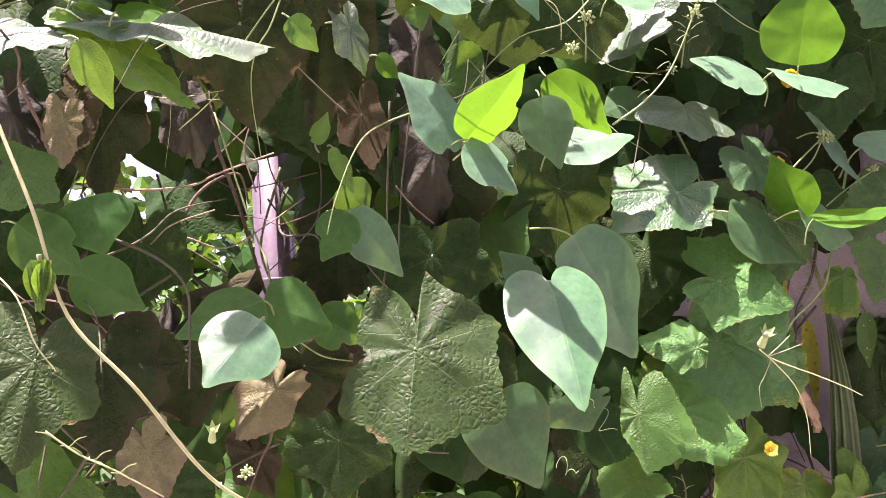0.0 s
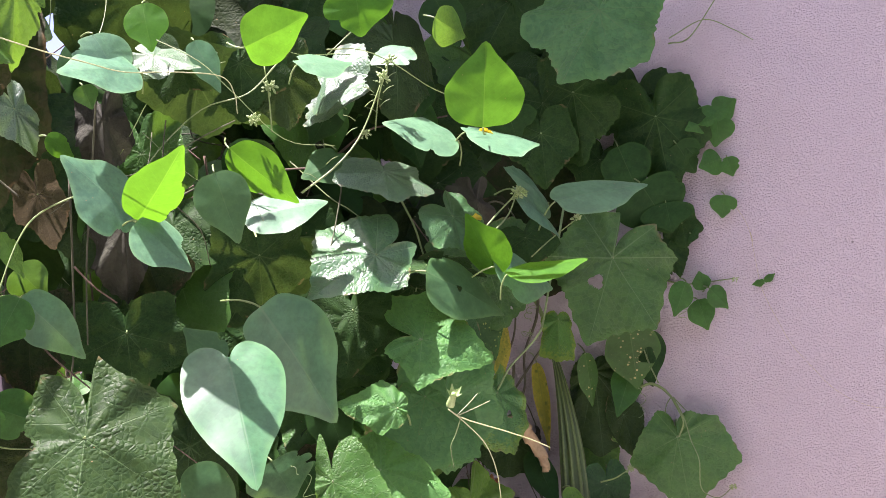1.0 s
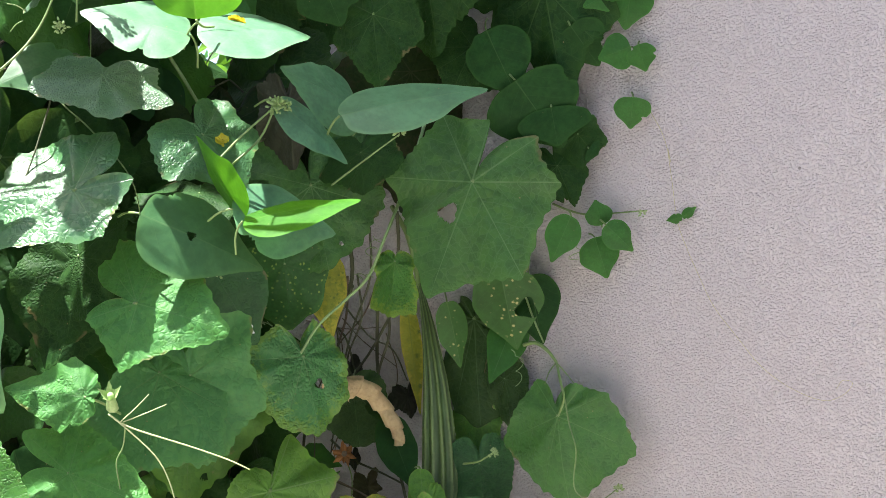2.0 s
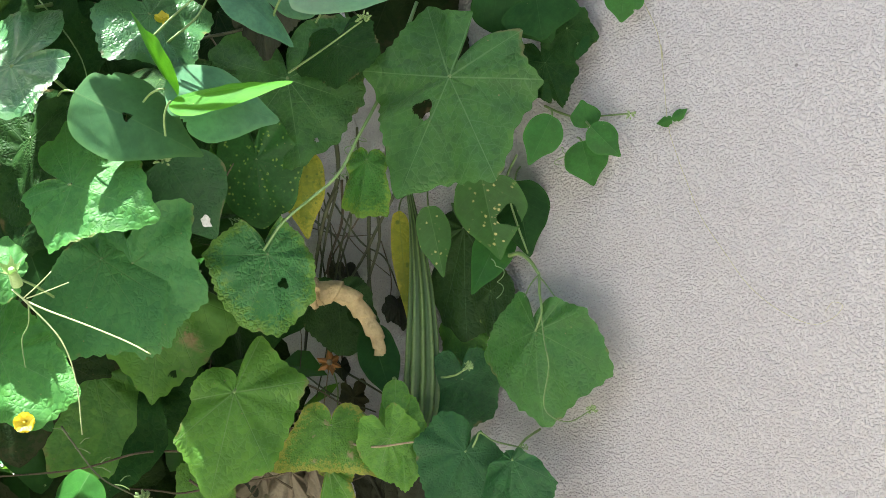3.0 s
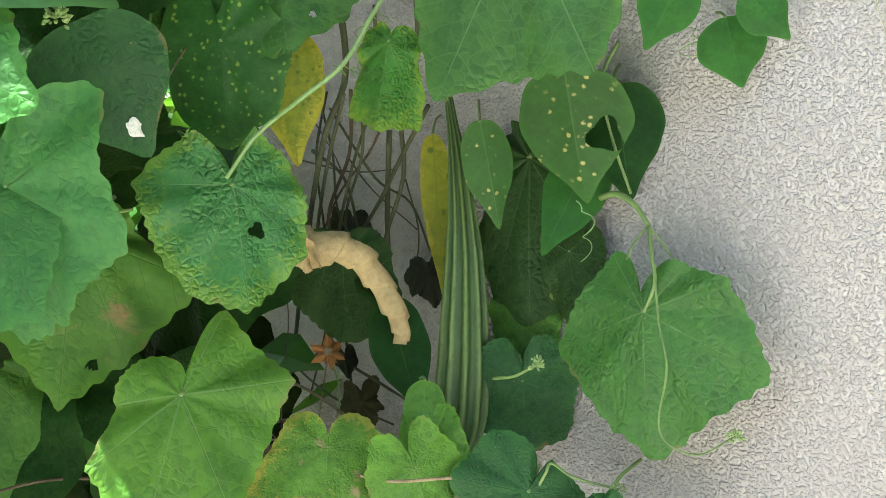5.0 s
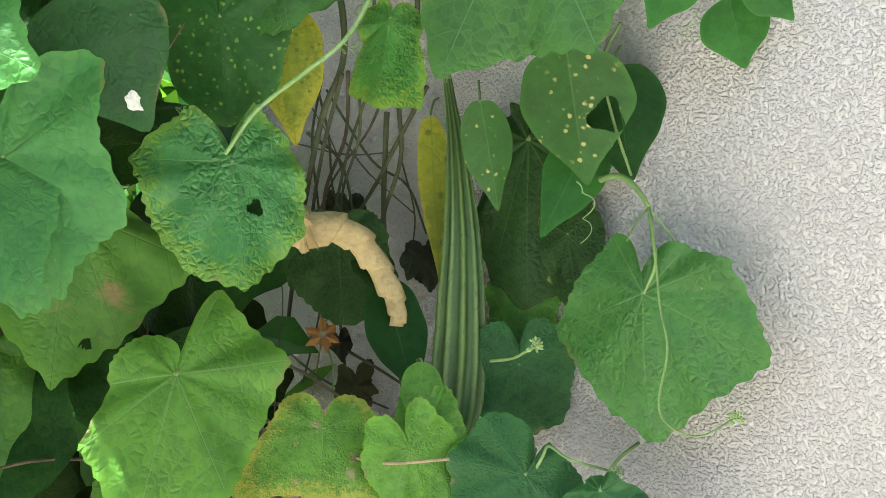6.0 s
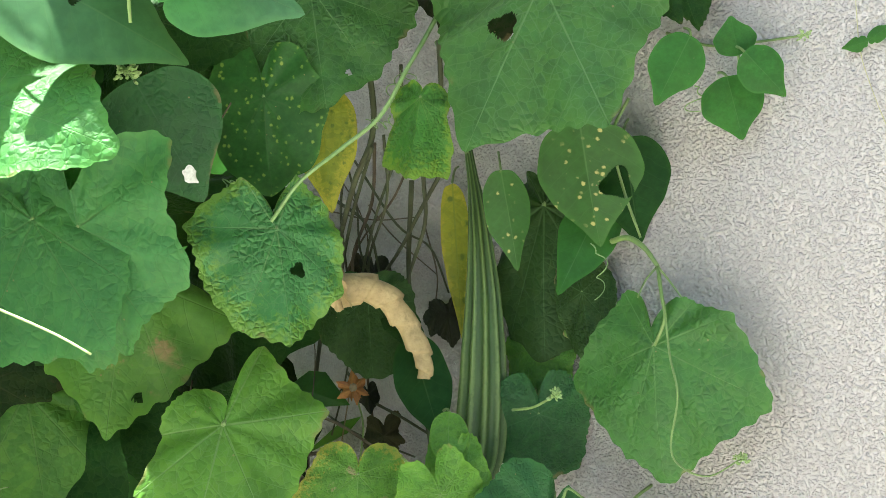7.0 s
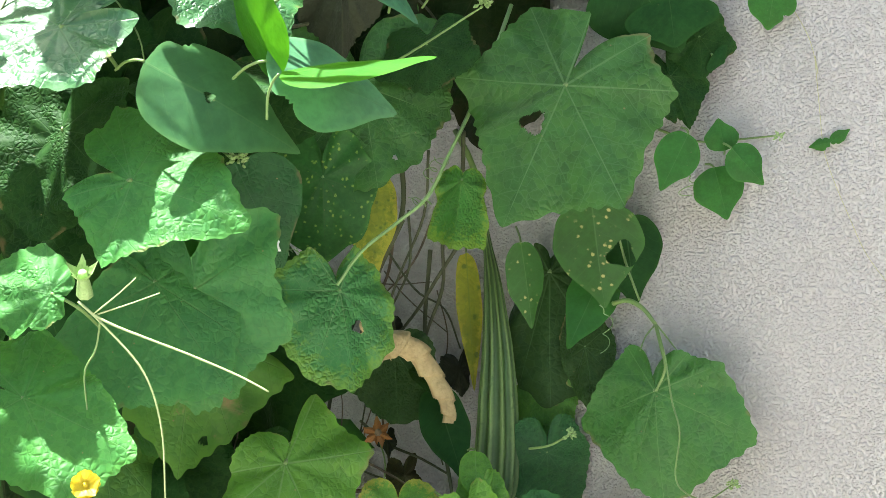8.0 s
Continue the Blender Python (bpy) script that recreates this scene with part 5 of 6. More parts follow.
stem("stem", "stem", 0.0016, [(-0.204, 1.410, 0.970), (-0.204, 1.454, 1.026), (-0.229, 1.473, 1.098), (-0.264, 1.468, 1.228)], owner=bean_vine)
stem("stem", "twig", 0.0025, [(-0.325, 1.508, 1.037), (-0.320, 1.505, 1.087), (-0.301, 1.510, 1.129), (-0.273, 1.522, 1.153), (-0.247, 1.536, 1.159), (-0.241, 1.562, 1.125)], label="bare reddish-brown stem")
stem("stem", "twig", 0.0030, [(-0.274, 1.491, 1.240), (-0.271, 1.518, 1.194), (-0.254, 1.555, 1.125), (-0.239, 1.593, 1.045), (-0.230, 1.602, 1.007)])
stem("stem", "twig", 0.0014, [(-0.046, 1.496, 1.127), (-0.026, 1.499, 1.101), (-0.000, 1.506, 1.077)])
stem("stem", "straw", 0.0012, [(-0.317, 1.527, 1.081), (-0.272, 1.553, 1.067), (-0.222, 1.575, 1.096), (-0.173, 1.617, 1.136)])
stem("stem", "stem", 0.0012, [(-0.178, 1.457, 0.944), (-0.146, 1.467, 0.920), (-0.111, 1.488, 0.911)], owner=bean_vine)
stem("shoot", "stem", 0.0015, [(0.244, 1.562, 1.201), (0.294, 1.577, 1.235), (0.336, 1.599, 1.282), (0.374, 1.602, 1.357)], owner=bean_vine)
stem("shoot", "stem", 0.0014, [(0.492, 1.642, 1.130), (0.523, 1.651, 1.158), (0.559, 1.666, 1.187)], owner=bean_vine)
stem("shoot", "stem", 0.0012, [(0.359, 1.642, 1.291), (0.368, 1.635, 1.336), (0.386, 1.616, 1.381)], owner=bean_vine)
stem("shoot", "stem", 0.0012, [(0.213, 1.555, 1.285), (0.214, 1.542, 1.327), (0.212, 1.537, 1.371)], owner=bean_vine)
stem("shoot", "stem", 0.0014, [(0.508, 1.650, 1.127), (0.538, 1.661, 1.153), (0.556, 1.664, 1.184)], owner=bean_vine)
stem("stem", "stemlight", 0.0009, [(-0.080, 1.347, 1.377), (-0.037, 1.362, 1.362), (0.008, 1.378, 1.349), (0.048, 1.400, 1.340), (0.102, 1.421, 1.341), (0.157, 1.440, 1.336), (0.171, 1.459, 1.318), (0.172, 1.472, 1.295)], owner=bean_vine)
stem("shoot", "stem", 0.0012, [(0.592, 1.777, 1.099), (0.631, 1.794, 1.125), (0.676, 1.796, 1.152)], owner=bean_vine)
stem("stem", "stem", 0.0014, [(0.895, 1.871, 1.441), (0.944, 1.897, 1.456), (0.999, 1.886, 1.521)])
stem("stem", "stem", 0.0010, [(0.900, 1.878, 1.452), (0.975, 1.901, 1.486), (1.014, 1.875, 1.458), (1.040, 1.858, 1.432)])
stem("shoot", "stemdark", 0.0012, [(0.327, 1.699, 0.724), (0.334, 1.713, 0.698), (0.338, 1.757, 0.650), (0.349, 1.824, 0.607)], owner=bean_vine)
stem("stem", "stem", 0.0016, [(0.198, 1.872, 0.610), (0.065, 2.063, 0.524), (-0.017, 2.142, 0.452)])


def coil(a, b, wide, turns, radius=0.0006, mat="shootgreen"):
    """A springy tendril wound round its own line."""
    a, b = Vector(a), Vector(b)
    d = (b - a).normalized()
    s = d.cross(Vector((0, 1, 0.2))).normalized()
    o = d.cross(s)
    pts = []
    for k in range(int(turns * 9) + 1):
        t = k / (turns * 9)
        w = wide * (0.35 + 0.65 * t) * min(1.0, 6 * t)
        c = a.lerp(b, t) + s * (0.006 * math.sin(5 * t))
        pts.append(c + (s * math.cos(t * turns * 6.283) + o * math.sin(t * turns * 6.283)) * w)
    stem("tendril", mat, radius, pts, label="coiled green tendril", sides=6)


coil((0.609, 1.934, 0.990), (0.597, 1.926, 0.977), 0.007, 3.5)
coil((0.614, 1.938, 1.002), (0.618, 1.959, 1.032), 0.009, 3)
coil((0.469, 1.895, 0.930), (0.475, 1.898, 0.938), 0.005, 3)
coil((0.783, 1.938, 0.869), (0.795, 1.961, 0.820), 0.006, 2.5)
coil((0.876, 1.931, 1.000), (0.878, 1.927, 0.978), 0.008, 2)
coil((0.191, 1.603, 0.842), (0.222, 1.607, 0.795), 0.012, 2)
coil((0.169, 1.581, 0.751), (0.141, 1.573, 0.761), 0.010, 2)


def leaflet_pair(at, size, seed):
    """Two tiny leaflets on the runner."""
    for k in (-1, 1):
        p = Vector(at)
        me = leaf_mesh("bean", MAT["bean"], size, size * 0.6, seed + k)
        part("leaflet", me, luffa_vine, m=leaf_pose(p, p + Vector((0.7 * k, -0.4 * k, 0.5 - 0.6 * (k < 0))), (-0.52, -0.85, 0.1)))


leaflet_pair((1.008, 1.880, 1.022), 0.022, 300)
leaflet_pair((0.957, 1.869, 1.304), 0.03, 303)


def bud_cluster(at, size, count, seed, mat="budmat", up=(0, -0.2, 1)):
    """A tight head of small round buds on short stalks."""
    g = random.Random(seed)
    bm = bmesh.new()
    for _ in range(count * 3):
        d = Vector((g.uniform(-1, 1), g.uniform(-1, 1), g.uniform(-0.6, 1))).normalized() * g.uniform(0.3, 0.85) * size
        bmesh.ops.create_icosphere(bm, subdivisions=1, radius=size * g.uniform(0.09, 0.15), matrix=Matrix.Translation(d) @ d.to_track_quat("Z", "Y").to_matrix().to_4x4() @ Matrix.Diagonal((1, 1, g.uniform(1.5, 2.4), 1)))
    me = bpy.data.meshes.new("flower_bud")
    bm.to_mesh(me)
    bm.free()
    me.materials.append(MAT[mat])
    me.polygons.foreach_set("use_smooth", [True] * len(me.polygons))
    return part("flower_bud", me, bean_vine, "pale green head of small buds", Matrix.Translation(at))


for n_, (at, size, count) in enumerate((
    ((0.962, 1.891, 1.031), 0.007, 9), ((0.748, 1.932, 0.737), 0.009, 16), ((0.901, 1.874, 0.692), 0.008, 12), ((0.811, 1.926, 0.635), 0.007, 9),
    ((0.362, 1.812, 0.607), 0.014, 22), ((0.461, 1.720, 1.011), 0.011, 12), ((0.558, 1.665, 1.184), 0.013, 14), ((0.567, 1.671, 1.186), 0.010, 10),
    ((-0.153, 0.924, 0.836), 0.007, 16), ((0.374, 1.602, 1.358), 0.012, 14), ((0.387, 1.615, 1.383), 0.012, 12), ((0.216, 1.542, 1.342), 0.012, 14),
    ((0.344, 1.635, 1.287), 0.010, 10), ((0.676, 1.797, 1.154), 0.010, 10), ((0.559, 1.666, 1.187), 0.012, 12), ((0.191, 1.518, 1.294), 0.012, 12),
)):
    bud_cluster(at, size, count, 400 + n_)
# short flower stubs along the shoots
for n_, (a, b) in enumerate(((((0.365, 1.644, 1.314)), ((0.386, 1.619, 1.375))), (((0.330, 1.703, 0.718)), ((0.349, 1.820, 0.610))), (((0.261, 1.563, 1.212)), ((0.370, 1.603, 1.350))), (((-0.329, 1.027, 0.865)), ((-0.263, 1.047, 0.820))))):
    a, b = Vector(a), Vector(b)
    for k in range(7):
        q = a.lerp(b, (k + 0.3) / 7)
        s = 1 if k % 2 else -1
        e = q + Vector((0.016 * s, -0.006, 0.008))
        part("shoot_stub", tube_mesh("shoot_stub", [q, q.lerp(e, 0.5) + Vector((0, 0, 0.002)), e], 0.0007, MAT["stem"], steps=3, sides=6), bean_vine)


def flower(at, size, seed, facing=(0, -1, 0.3), count=5):
    """An open five-petalled flower."""
    m = Matrix.Translation(at) @ Vector(facing).to_track_quat("Z", "Y").to_matrix().to_4x4()
    head = part("flower", tube_mesh("flower", [(0, 0, -0.4 * size), (0, 0, -0.1 * size), (0, 0, 0.12 * size)], 0.08 * size, MAT["petal"], taper=1.0), luffa_vine, "yellow gourd flower", m)
    for k in range(count):
        me = leaf_mesh("heart", MAT["petal"], size * 0.50, size * 0.86, seed + k, fold=-0.2, droop=-0.3, wave=0.06)
        part("petal", me, head, m=pose(0, 0, 0, 18, 0, 72 * k))
    return head


flower((0.520, 1.677, 1.275), 0.032, 500, (0, -1, -0.3))
flower((0.400, 1.508, 0.770), 0.023, 510, (0.4, -1, 0.3))
flower((0.494, 1.673, 1.154), 0.018, 520, (0.2, -1, 0.9), 4)


def pale_bud(at, size, seed):
    """A hairy half-open bud of five pale sepals."""
    m = Matrix.Translation(at) @ Vector((0.2, -0.7, 0.7)).to_track_quat("Z", "Y").to_matrix().to_4x4()
    head = part("bud", tube_mesh("bud", [(0, 0, -0.6 * size), (0, 0, 0), (0, 0, 0.5 * size)], 0.3 * size, MAT["budmat"], taper=0.5), luffa_vine, "pale yellow-green opening bud", m)
    for k in range(5):
        me = leaf_mesh("bean", MAT["budmat"], size, size * 0.42, seed + k, fold=-0.3, droop=-0.2)
        part("sepal", me, head, m=pose(0, 0, 0, 48, 0, 72 * k))


def dry_flower(at, size, seed):
    """A shrivelled orange flower on a thin stalk."""
    m = Matrix.Translation(at) @ Vector((0.2, -0.8, 0.3)).to_track_quat("Z", "Y").to_matrix().to_4x4()
    head = part("dry_flower", tube_mesh("dry_flower", [(0, 0, -0.5 * size), (0, 0, -0.1 * size), (0, 0, 0.2 * size)], 0.16 * size, MAT["straw"], taper=1.0), luffa_vine, "shrivelled orange-brown flower", m)
    for k in range(6):
        me = leaf_mesh("heart", MAT["rust"], size * 0.7, size * 0.42, seed + k, fold=0.9, droop=0.5, wave=0.25)
        part("petal", me, head, m=pose(0, 0, 0, 40 - 12 * (k % 3), 0, 60 * k + 9 * (k % 2)))


dry_flower((0.534, 2.050, 0.728), 0.026, 570)
stem("stem", "stem", 0.0011, [(0.534, 2.056, 0.722), (0.540, 2.060, 0.690), (0.533, 2.066, 0.650), (0.520, 2.070, 0.610)])


def dropping(owner, x, y, size, seed):
    """A dried white splash lying on a leaf."""
    g = random.Random(seed)
    near = min(owner.data.vertices, key=lambda v: (v.co.x - x) ** 2 + (v.co.y - y) ** 2)
    ring = []
    for k in range(24):
        a = 2 * math.pi * k / 24
        ring.append((size * (0.75 + 0.35 * math.sin(2 * a + 0.6) + g.uniform(-0.12, 0.12)) * math.cos(a), size * (1.25 + 0.3 * math.sin(3 * a)) * math.sin(a)))
    verts = [(u, v, 0.0006) for u, v in ring] + [(0.7 * u, 0.7 * v, 0.0014) for u, v in ring] + [(0, 0, 0.0016)]
    faces = []
    for k in range(24):
        j = (k + 1) - 24 * (k == 23)
        faces += [(k, j, 24 + j, 24 + k), (24 + k, 24 + j, 48)]
    up = near.normal if near.normal.z > 0 else -near.normal
    part("splash", mesh_of("splash", verts, faces, MAT["lime_white"]), owner, "dried white bird dropping", Matrix.Translation((x, y, near.co.z)) @ up.to_track_quat("Z", "Y").to_matrix().to_4x4())


dropping(speckled, -0.001, 0.087, 0.0065, 31)


pale_bud((0.404, 1.504, 0.908), 0.020, 540)
pale_bud((-0.174, 0.908, 0.867), 0.011, 550)


def folded_leaf():
    """A young leaf folded like a small lantern on the pale shoot."""
    top = Vector((-0.273, 0.841, 0.995))
    low = Vector((-0.275, 0.844, 0.960))
    me = tube_mesh("folded_leaf", [(0, 0, 0.004), (0, 0, 0), (0, 0, -0.003)], 0.002, MAT["stemlight"])
    pod = part("folded_leaf", me, luffa_vine, "pale green folded young leaf", Matrix.Translation(top))
    for k in range(5):
        a = k * 1.2566 + 0.4
        out = Vector((math.cos(a), math.sin(a), 0))
        blade = leaf_mesh("bean", MAT["fresh2"], (top - low).length, 0.019, 560 + k, fold=0.9, droop=0.0)
        part("fold", blade, pod, m=leaf_pose(out * 0.008, out * 0.003 + (low - top), out))


folded_leaf()

# ---- rolled dry leaf ----
def rolled_leaf():
    line = curve_points([(0.546, 1.959, 0.834), (0.570, 1.973, 0.834), (0.587, 1.986, 0.824), (0.600, 1.997, 0.802), (0.613, 1.997, 0.777), (0.619, 1.997, 0.757), (0.618, 1.995, 0.744)], 18)
    org = line[0].copy()
    n, sides = len(line), 40
    verts, faces = [], []
    side = Vector((0, -1, 0))
    for i, q in enumerate(line):
        d = (line[min(i + 1, n - 1)] - line[max(i - 1, 0)]).normalized()
        side = (side - d * side.dot(d)).normalized()
        other = d.cross(side)
        t = i / (n - 1)
        r = 0.0152 * (1 - 0.56 * t ** 1.4) * (1 + 0.10 * noise.noise(q * 60)) * (1 + 0.25 * max(0, 0.12 - t) / 0.12)
        for k in range(sides):
            a = 2 * math.pi * k / sides
            wrap = (t * 5.5 + k / sides) % 1.0
            rr = r * (0.80 + 0.34 * wrap + 0.06 * math.cos(3 * a + t * 4) + 0.05 * noise.noise((a * 2, t * 14, 1)))
            verts.append(q - org + (side * math.cos(a) * 0.8 + other * math.sin(a)) * rr)
    for i in range(n - 1):
        for k in range(sides):
            a, b = i * sides + k, i * sides + (k + 1) % sides
            faces.append((a, b, b + sides, a + sides))
    faces.append(tuple(range((n - 1) * sides, n * sides)))
    ob = thing("rolled_leaf", "dry beige leaf rolled into a curved horn", "dry leaf", org)
    part("blade", mesh_of("blade", verts, faces, MAT["rolled"]), ob)
    me = leaf_mesh("luffa", MAT["rolled"], 0.035, 0.03, 77, fold=0.5, wave=0.12)
    part("torn_flap", me, ob, m=pose(0.004, -0.008, 0.0, 70, 20, 160))


rolled_leaf()


# ---- dead matter ----
def dead_leaf(at, tip, size, seed, mat="deadleaf"):
    me = leaf_mesh("luffa", MAT[mat], size, size * 1.1, seed, fold=0.75, droop=0.5, wave=0.16)
    p = Vector(at) + (Vector((-0.027, 0.064, -0.018)) if mat == "paleleaf" else Vector())
    ob = new("dead_leaf", me)
    ob.matrix_basis = leaf_pose(p, p + Vector(tip), (0.2, -1, 0.3))
    tagged(ob, "crumpled brown dead leaf caught in the stems", "dead leaf", "dead leaves")


for n_, (at, tip, size) in enumerate((
    ((0.455, 1.955, 0.598), (0.9, -0.1, -0.5), 0.11), ((0.393, 1.995, 0.577), (-0.3, 0, -1), 0.06), ((0.518, 1.920, 0.611), (0.5, -0.2, -0.7), 0.10), ((0.464, 1.963, 0.578), (-0.2, 0, -1), 0.09), ((0.597, 2.051, 0.532), (0.2, 0, -1), 0.09),
    ((0.613, 2.097, 0.795), (-0.3, 0, -1), 0.025), ((0.523, 2.144, 0.847), (-0.2, 0, -1), 0.025), ((0.464, 2.012, 0.530), (0.3, 0, -1), 0.11),
    ((-0.295, 1.451, 1.233), (0.2, 0, -1), 0.07), ((-0.277, 1.561, 0.979), (-1, 0.1, -0.6), 0.13), ((-0.344, 1.528, 0.953), (-0.6, 0, -1), 0.08), ((0.007, 1.587, 1.183), (0, 0, -1), 0.10),
    ((-0.118, 1.553, 0.911), (0.2, 0, -1), 0.10), ((-0.459, 1.316, 1.207), (0.3, 0, -1), 0.10), ((-0.007, 1.582, 1.329), (0, 0, -1), 0.08), ((-0.426, 1.402, 0.976), (0, 0, -1), 0.10),
    ((-0.180, 1.705, 0.866), (0, 0, -1), 0.07), ((0.542, 2.077, 0.717), (0.1, 0, -1), 0.022), ((0.563, 2.054, 0.678), (0.05, 0, -1), 0.04), ((0.628, 2.086, 0.796), (0.1, 0, -1), 0.035), ((0.545, 2.119, 0.841), (0.1, 0, -1), 0.035), ((-0.266, 1.668, 0.794), (0.4, 0, -1), 0.07), ((0.534, 1.873, 1.206), (0, 0, -1), 0.08),
)):
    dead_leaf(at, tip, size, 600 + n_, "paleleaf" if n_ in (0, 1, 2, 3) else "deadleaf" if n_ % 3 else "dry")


def tangle(name, label, xs, zs, offs, count, seed, mats, radius):
    """Loose dead stems caught in the vine."""
    g = random.Random(seed)
    home = thing(name, label, "stems")
    for k in range(count):
        x, z, o = g.uniform(*xs), g.uniform(*zs), g.uniform(*offs)
        p = Vector((x, front(x) + o, z))
        d = Vector((g.uniform(-1, 1), g.uniform(-0.3, 0.3), g.uniform(-1, 0.6))).normalized()
        pts = [p]
        for _ in range(4):
            d = (d + Vector((g.uniform(-0.6, 0.6), g.uniform(-0.3, 0.3), g.uniform(-0.6, 0.5)))).normalized()
            pts.append(pts[-1] + d * g.uniform(0.03, 0.09))
        part("dry_stem", tube_mesh("dry_stem", pts, radius * g.uniform(0.5, 1.4), MAT[g.choice(mats)], steps=5, sides=6), home)


# withered leaves hanging in folds under the living ones
for n_, (at, tip, size) in enumerate((
    ((0.475, 1.934, 0.612), (0.1, 0, -1), 0.10), ((0.519, 1.913, 0.622), (-0.15, 0, -1), 0.11), ((0.559, 1.893, 0.626), (0.25, 0, -1), 0.09), ((0.421, 1.975, 0.588), (-0.1, 0, -1), 0.08),
    ((0.498, 1.933, 0.594), (0.1, 0, -1), 0.12), ((0.538, 1.917, 0.584), (-0.2, 0, -1), 0.10), ((0.606, 2.031, 0.571), (0.0, 0, -1), 0.11), ((0.627, 2.013, 0.561), (0.1, 0, -1), 0.10),
    ((0.580, 2.050, 0.539), (-0.1, 0, -1), 0.10),
)):
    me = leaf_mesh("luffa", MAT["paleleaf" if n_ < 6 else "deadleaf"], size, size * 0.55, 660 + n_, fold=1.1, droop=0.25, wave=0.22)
    ob = new("dead_leaf", me)
    p = Vector(at) + (Vector((-0.027, 0.064, -0.018)) if n_ < 6 else Vector())
    ob.matrix_basis = leaf_pose(p, p + Vector(tip), (0.35 - 0.1 * n_, -1, 0.1))
    tagged(ob, "withered brown leaf hanging in crumpled folds", "dead leaf", "dead leaves")


tangle("stem_tangle", "tangle of dry brown stems inside the vine", (-0.65, -0.05), (0.70, 1.25), (0.08, 0.5), 60, 3, ("twig", "twig", "straw", "stemdark"), 0.0018)
tangle("green_shoots", "thin green shoots tangled over the sunny top", (-0.55, 0.40), (1.20, 1.42), (-0.04, 0.12), 26, 12, ("stem", "stem", "stemdark"), 0.0009)
tangle("straw_clump", "clump of dry straw and stems under the leaves", (0.36, 0.58), (0.42, 0.68), (0.26, 0.4), 50, 4, ("straw", "twig", "twig"), 0.0016)
tangle("stem_tangle", "tangle of dead twigs high in the vine", (-0.6, 0.45), (1.15, 1.45), (0.2, 0.45), 60, 6, ("twig", "stemdark", "stem"), 0.0018)


# ---- fence post, stump and shrubs behind the vine ----
def fence_post(at):
    ob = thing("fence_post", "mauve painted steel fence post behind the vine", "post", (at[0], at[1], 0))
    bm = bmesh.new()
    bmesh.ops.create_cone(bm, cap_ends=True, segments=28, radius1=0.036, radius2=0.036, depth=1.6, matrix=Matrix.Translation((0, 0, 0.8)))
    me = bpy.data.meshes.new("shaft")
    bm.to_mesh(me)
    bm.free()
    me.materials.append(MAT["post"])
    me.polygons.foreach_set("use_smooth", [len(q.vertices) == 4 for q in me.polygons])
    part("shaft", me, ob)
    part("cap", tube_mesh("cap", [(0, 0, 1.59), (0, 0, 1.605), (0, 0, 1.62)], 0.041, MAT["post"], sides=28, taper=0.5, knobs=0), ob)
    part("collar", tube_mesh("collar", [(0, 0, 1.02), (0, 0, 1.04), (0, 0, 1.06)], 0.041, MAT["post"], sides=28, taper=1, knobs=0), ob)


fence_post((-0.278, 2.080, 1.183))


def stump(at):
    ob = thing("tree_stump", "dark rotten tree stump with broken top", "stump", (at[0], at[1], 0))
    n, sides = 14, 40
    verts, faces = [], []
    for i in range(n):
        t = i / (n - 1)
        for k in range(sides):
            a = 2 * math.pi * k / sides
            r = 0.11 * (1.25 - 0.35 * t) * (1 + 0.16 * noise.noise((math.cos(a) * 2.2, math.sin(a) * 2.2, t * 2)) + 0.08 * noise.noise((math.cos(a) * 7, math.sin(a) * 7, t * 5)))
            top = at[2] * t + (0.05 * noise.noise((math.cos(a) * 3, math.sin(a) * 3, 8)) if i == n - 1 else 0)
            verts.append((r * math.cos(a), r * math.sin(a), top - 0.02))
    for i in range(n - 1):
        for k in range(sides):
            a, b = i * sides + k, i * sides + (k + 1) % sides
            faces.append((a, b, b + sides, a + sides))
    faces.append(tuple(range((n - 1) * sides, n * sides)))
    part("trunk", mesh_of("trunk", verts, faces, MAT["bark"]), ob)


stump((0.219, 2.147, 0.543))


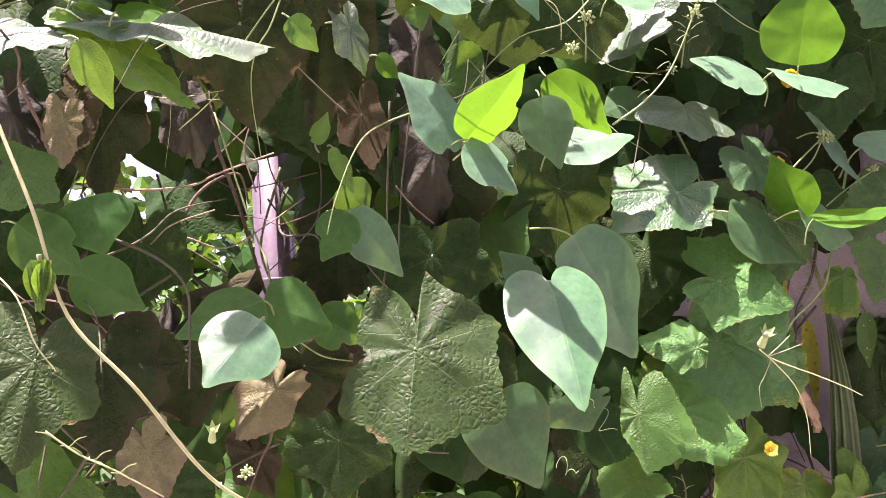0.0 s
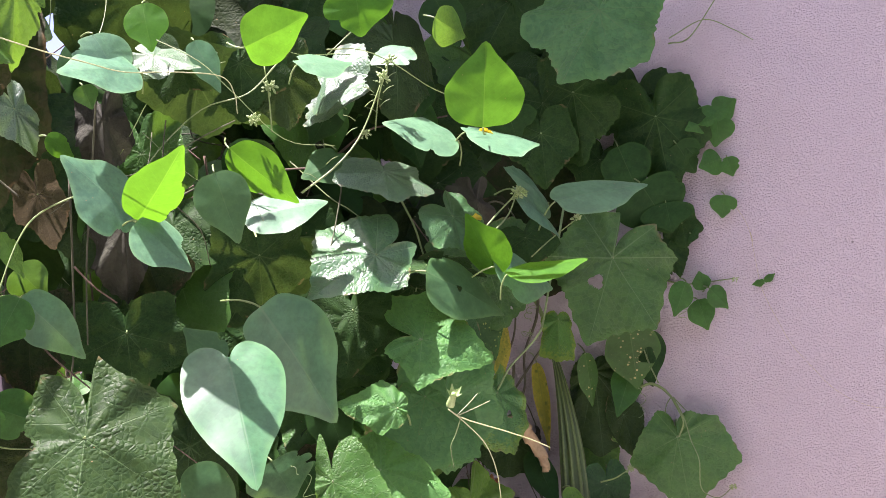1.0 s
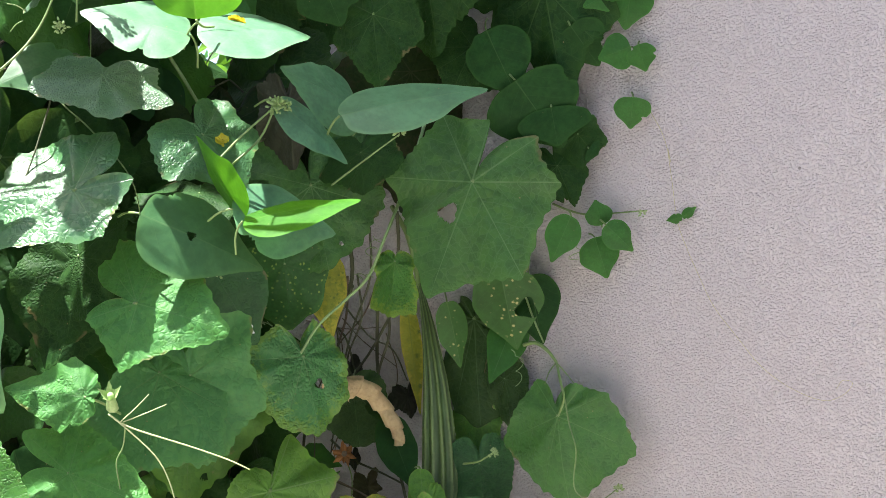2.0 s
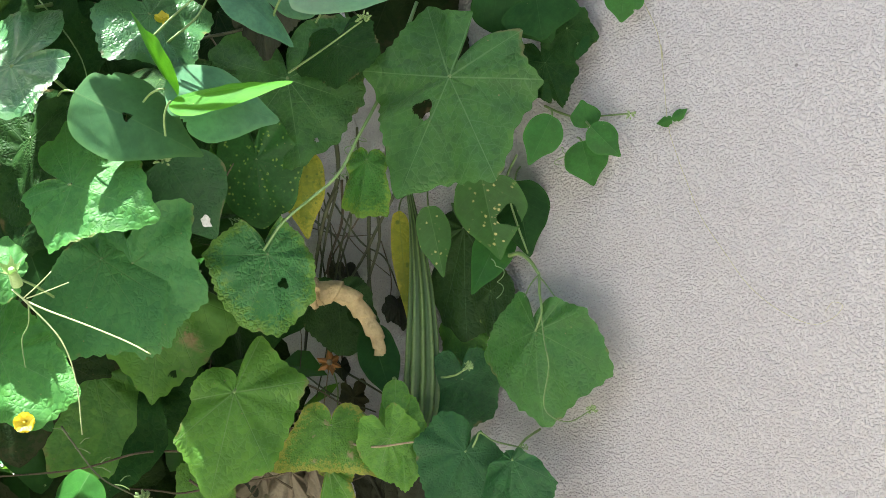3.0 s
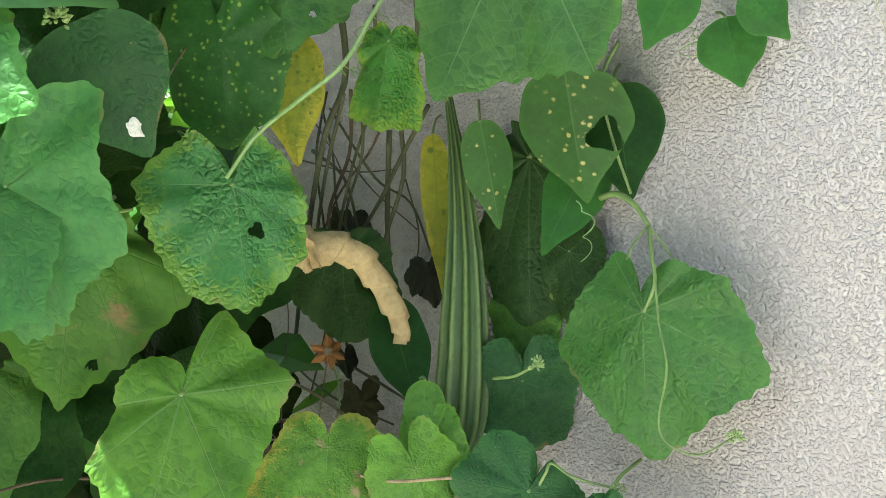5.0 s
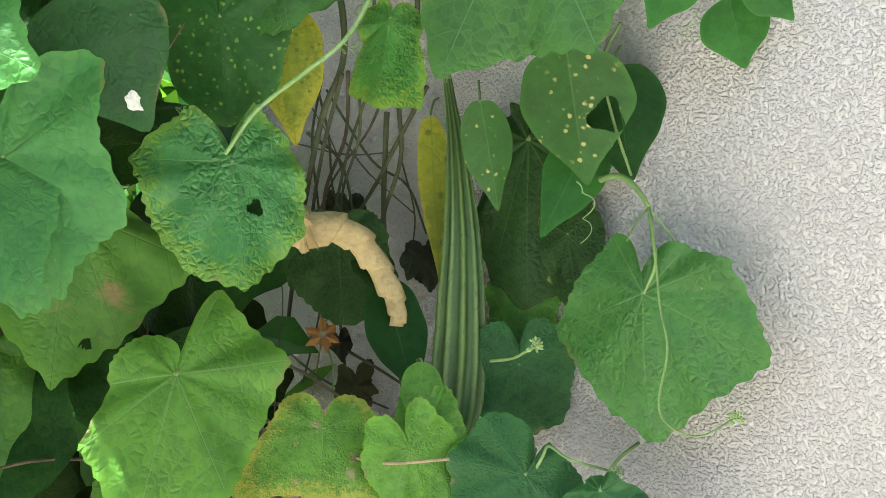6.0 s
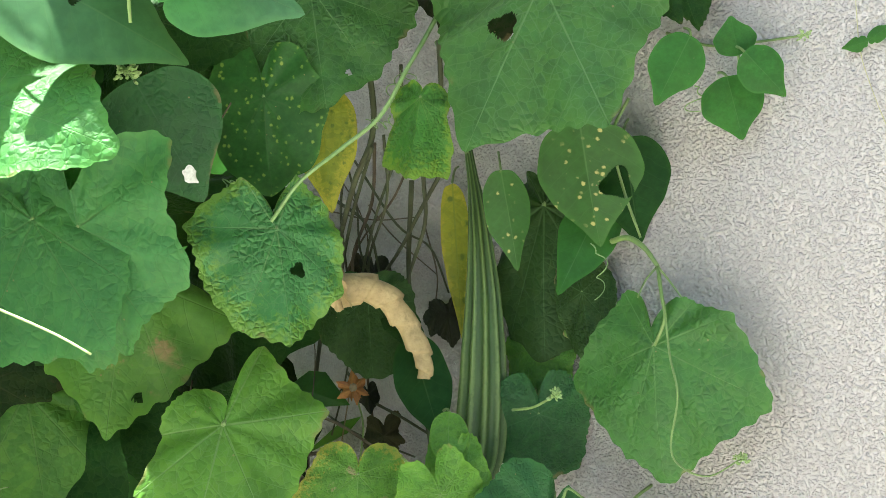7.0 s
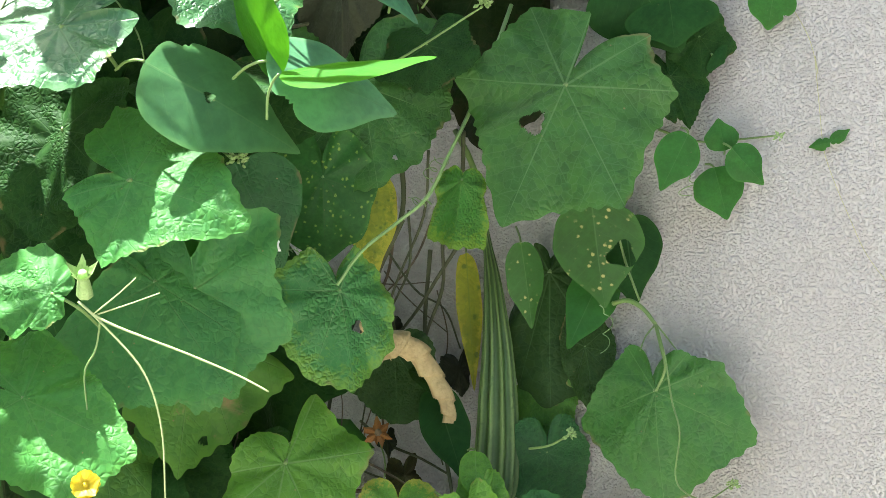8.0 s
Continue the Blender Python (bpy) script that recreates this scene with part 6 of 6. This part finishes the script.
def shrub(x, y, high, wide, seed, count=1500, mats=("bean", "green", "dark")):
    g = random.Random(seed)
    ob = thing("shrub", "dense leafy green shrub behind the vine", "shrub", (x, y, 0), "shrubs behind the vine")
    part("trunk", tube_mesh("trunk", [(0, 0, -0.02), (0.02, 0.01, high * 0.2), (-0.03, 0.03, high * 0.45), (0.02, 0, high * 0.7)], 0.035, MAT["twig"], taper=0.4), ob)
    for k in range(5):
        a = k * 1.3 + seed
        part("limb", tube_mesh("limb", [(0, 0, high * 0.2), (0.25 * wide * math.cos(a), 0.25 * wide * math.sin(a), high * 0.45), (0.6 * wide * math.cos(a), 0.6 * wide * math.sin(a), high * 0.8)], 0.014, MAT["twig"], taper=0.3), ob)
    clumps = [Vector((g.gauss(0, 0.45) * wide, g.gauss(0, 0.45) * wide, high * g.uniform(0.12, 1.0))) for _ in range(34)]
    for which, mat in enumerate(mats):
        verts, faces, uvs = [], [], []
        for _ in range(count // len(mats)):
            c = g.choice(clumps)
            p = c + Vector((g.gauss(0, 1), g.gauss(0, 1), g.gauss(0, 0.8))) * 0.13
            if p.z < 0.03:
                continue
            size = g.uniform(0.05, 0.11)
            nrm = Vector((g.uniform(-1, 1), g.uniform(-1, 1), g.uniform(0.2, 1.4))).normalized()
            tip = Vector((g.uniform(-1, 1), g.uniform(-1, 1), g.uniform(-1, 0.2)))
            m = leaf_pose(p, p + tip, nrm)
            b = len(verts)
            for u, v, z in ((0, 0, 0), (0.3, 0.25, 0.08), (0.33, 0.5, 0.06), (0, 1, -0.15), (-0.33, 0.5, 0.06), (-0.3, 0.25, 0.08), (0, 0.45, 0)):
                verts.append(m @ Vector((u * size, v * size, z * size)))
                uvs.append((u, v))
            faces += [(b, b + 1, b + 6), (b + 1, b + 2, b + 6), (b + 2, b + 3, b + 6), (b + 3, b + 4, b + 6), (b + 4, b + 5, b + 6), (b + 5, b, b + 6)]
        tagged(part("crown", mesh_of("crown", verts, faces, MAT[mat], uvs, smooth=False), ob), kind="stuff")


for n_, (x, y, high, wide) in enumerate(((-1.1, 3.0, 1.5, 0.6), (-0.4, 3.4, 1.35, 0.6), (0.1, 2.9, 1.0, 0.45), (-1.9, 2.9, 1.7, 0.7), (-0.9, 4.4, 1.9, 0.9), (0.2, 4.2, 1.7, 0.8), (-2.4, 4.6, 2.2, 1.0))):
    shrub(x, y, high, wide, 700 + n_)


# ---- weeds on the ground behind ----
def weed(at, high, seed):
    g = random.Random(seed)
    ob = thing("weed", "small leafy weed with pale green leaves on the ground", "weed", (at[0], at[1], 0), "weeds behind the vine")
    for s in range(4):
        lean = Vector((g.uniform(-0.3, 0.3), g.uniform(-0.25, 0.15), 1))
        h = high * g.uniform(0.75, 1.05)
        pts = [Vector((0.02 * s - 0.03, 0, 0)) + lean * (h * q) + Vector((0.03 * math.sin(3 * q + s), 0, 0)) for q in (0, 0.3, 0.6, 0.85, 1.0)]
        part("stalk", tube_mesh("stalk", pts, 0.0025, MAT["stem"], taper=0.5), ob)
        line = curve_points(pts, 8)
        for k in range(13):
            q = line[int(len(line) * (0.35 + 0.64 * k / 13))]
            a = k * 2.4 + s
            out = Vector((math.cos(a), math.sin(a), g.uniform(-0.1, 0.35)))
            size = g.uniform(0.045, 0.075) * (1.1 - 0.03 * k)
            nrm = Vector((0, 0, 1)) + out * -0.2 + Vector((0, -0.35, 0))
            part("leaf", WEED_LEAVES[k % 3], ob, m=leaf_pose(q, q + out, nrm) @ Matrix.Scale(size / 0.06, 4))


WEED_LEAVES = [leaf_mesh("bean", MAT[("pale", "bean", "light")[k]], 0.06, 0.034, 640 + k, coarse=2) for k in range(3)]
for n_, (at, high) in enumerate((((-0.007, 2.162, 0.500), 0.62), ((0.089, 2.070, 0.468), 0.52), ((-0.112, 2.242, 0.454), 0.60), ((0.099, 2.173, 0.447), 0.50), ((-0.028, 2.030, 0.513), 0.55), ((0.243, 1.741, 0.592), 0), ((0.249, 1.812, 0.566), 0), ((0.238, 1.705, 0.577), 0))):
    weed(at, high or at[2] + 0.02, 800 + n_)
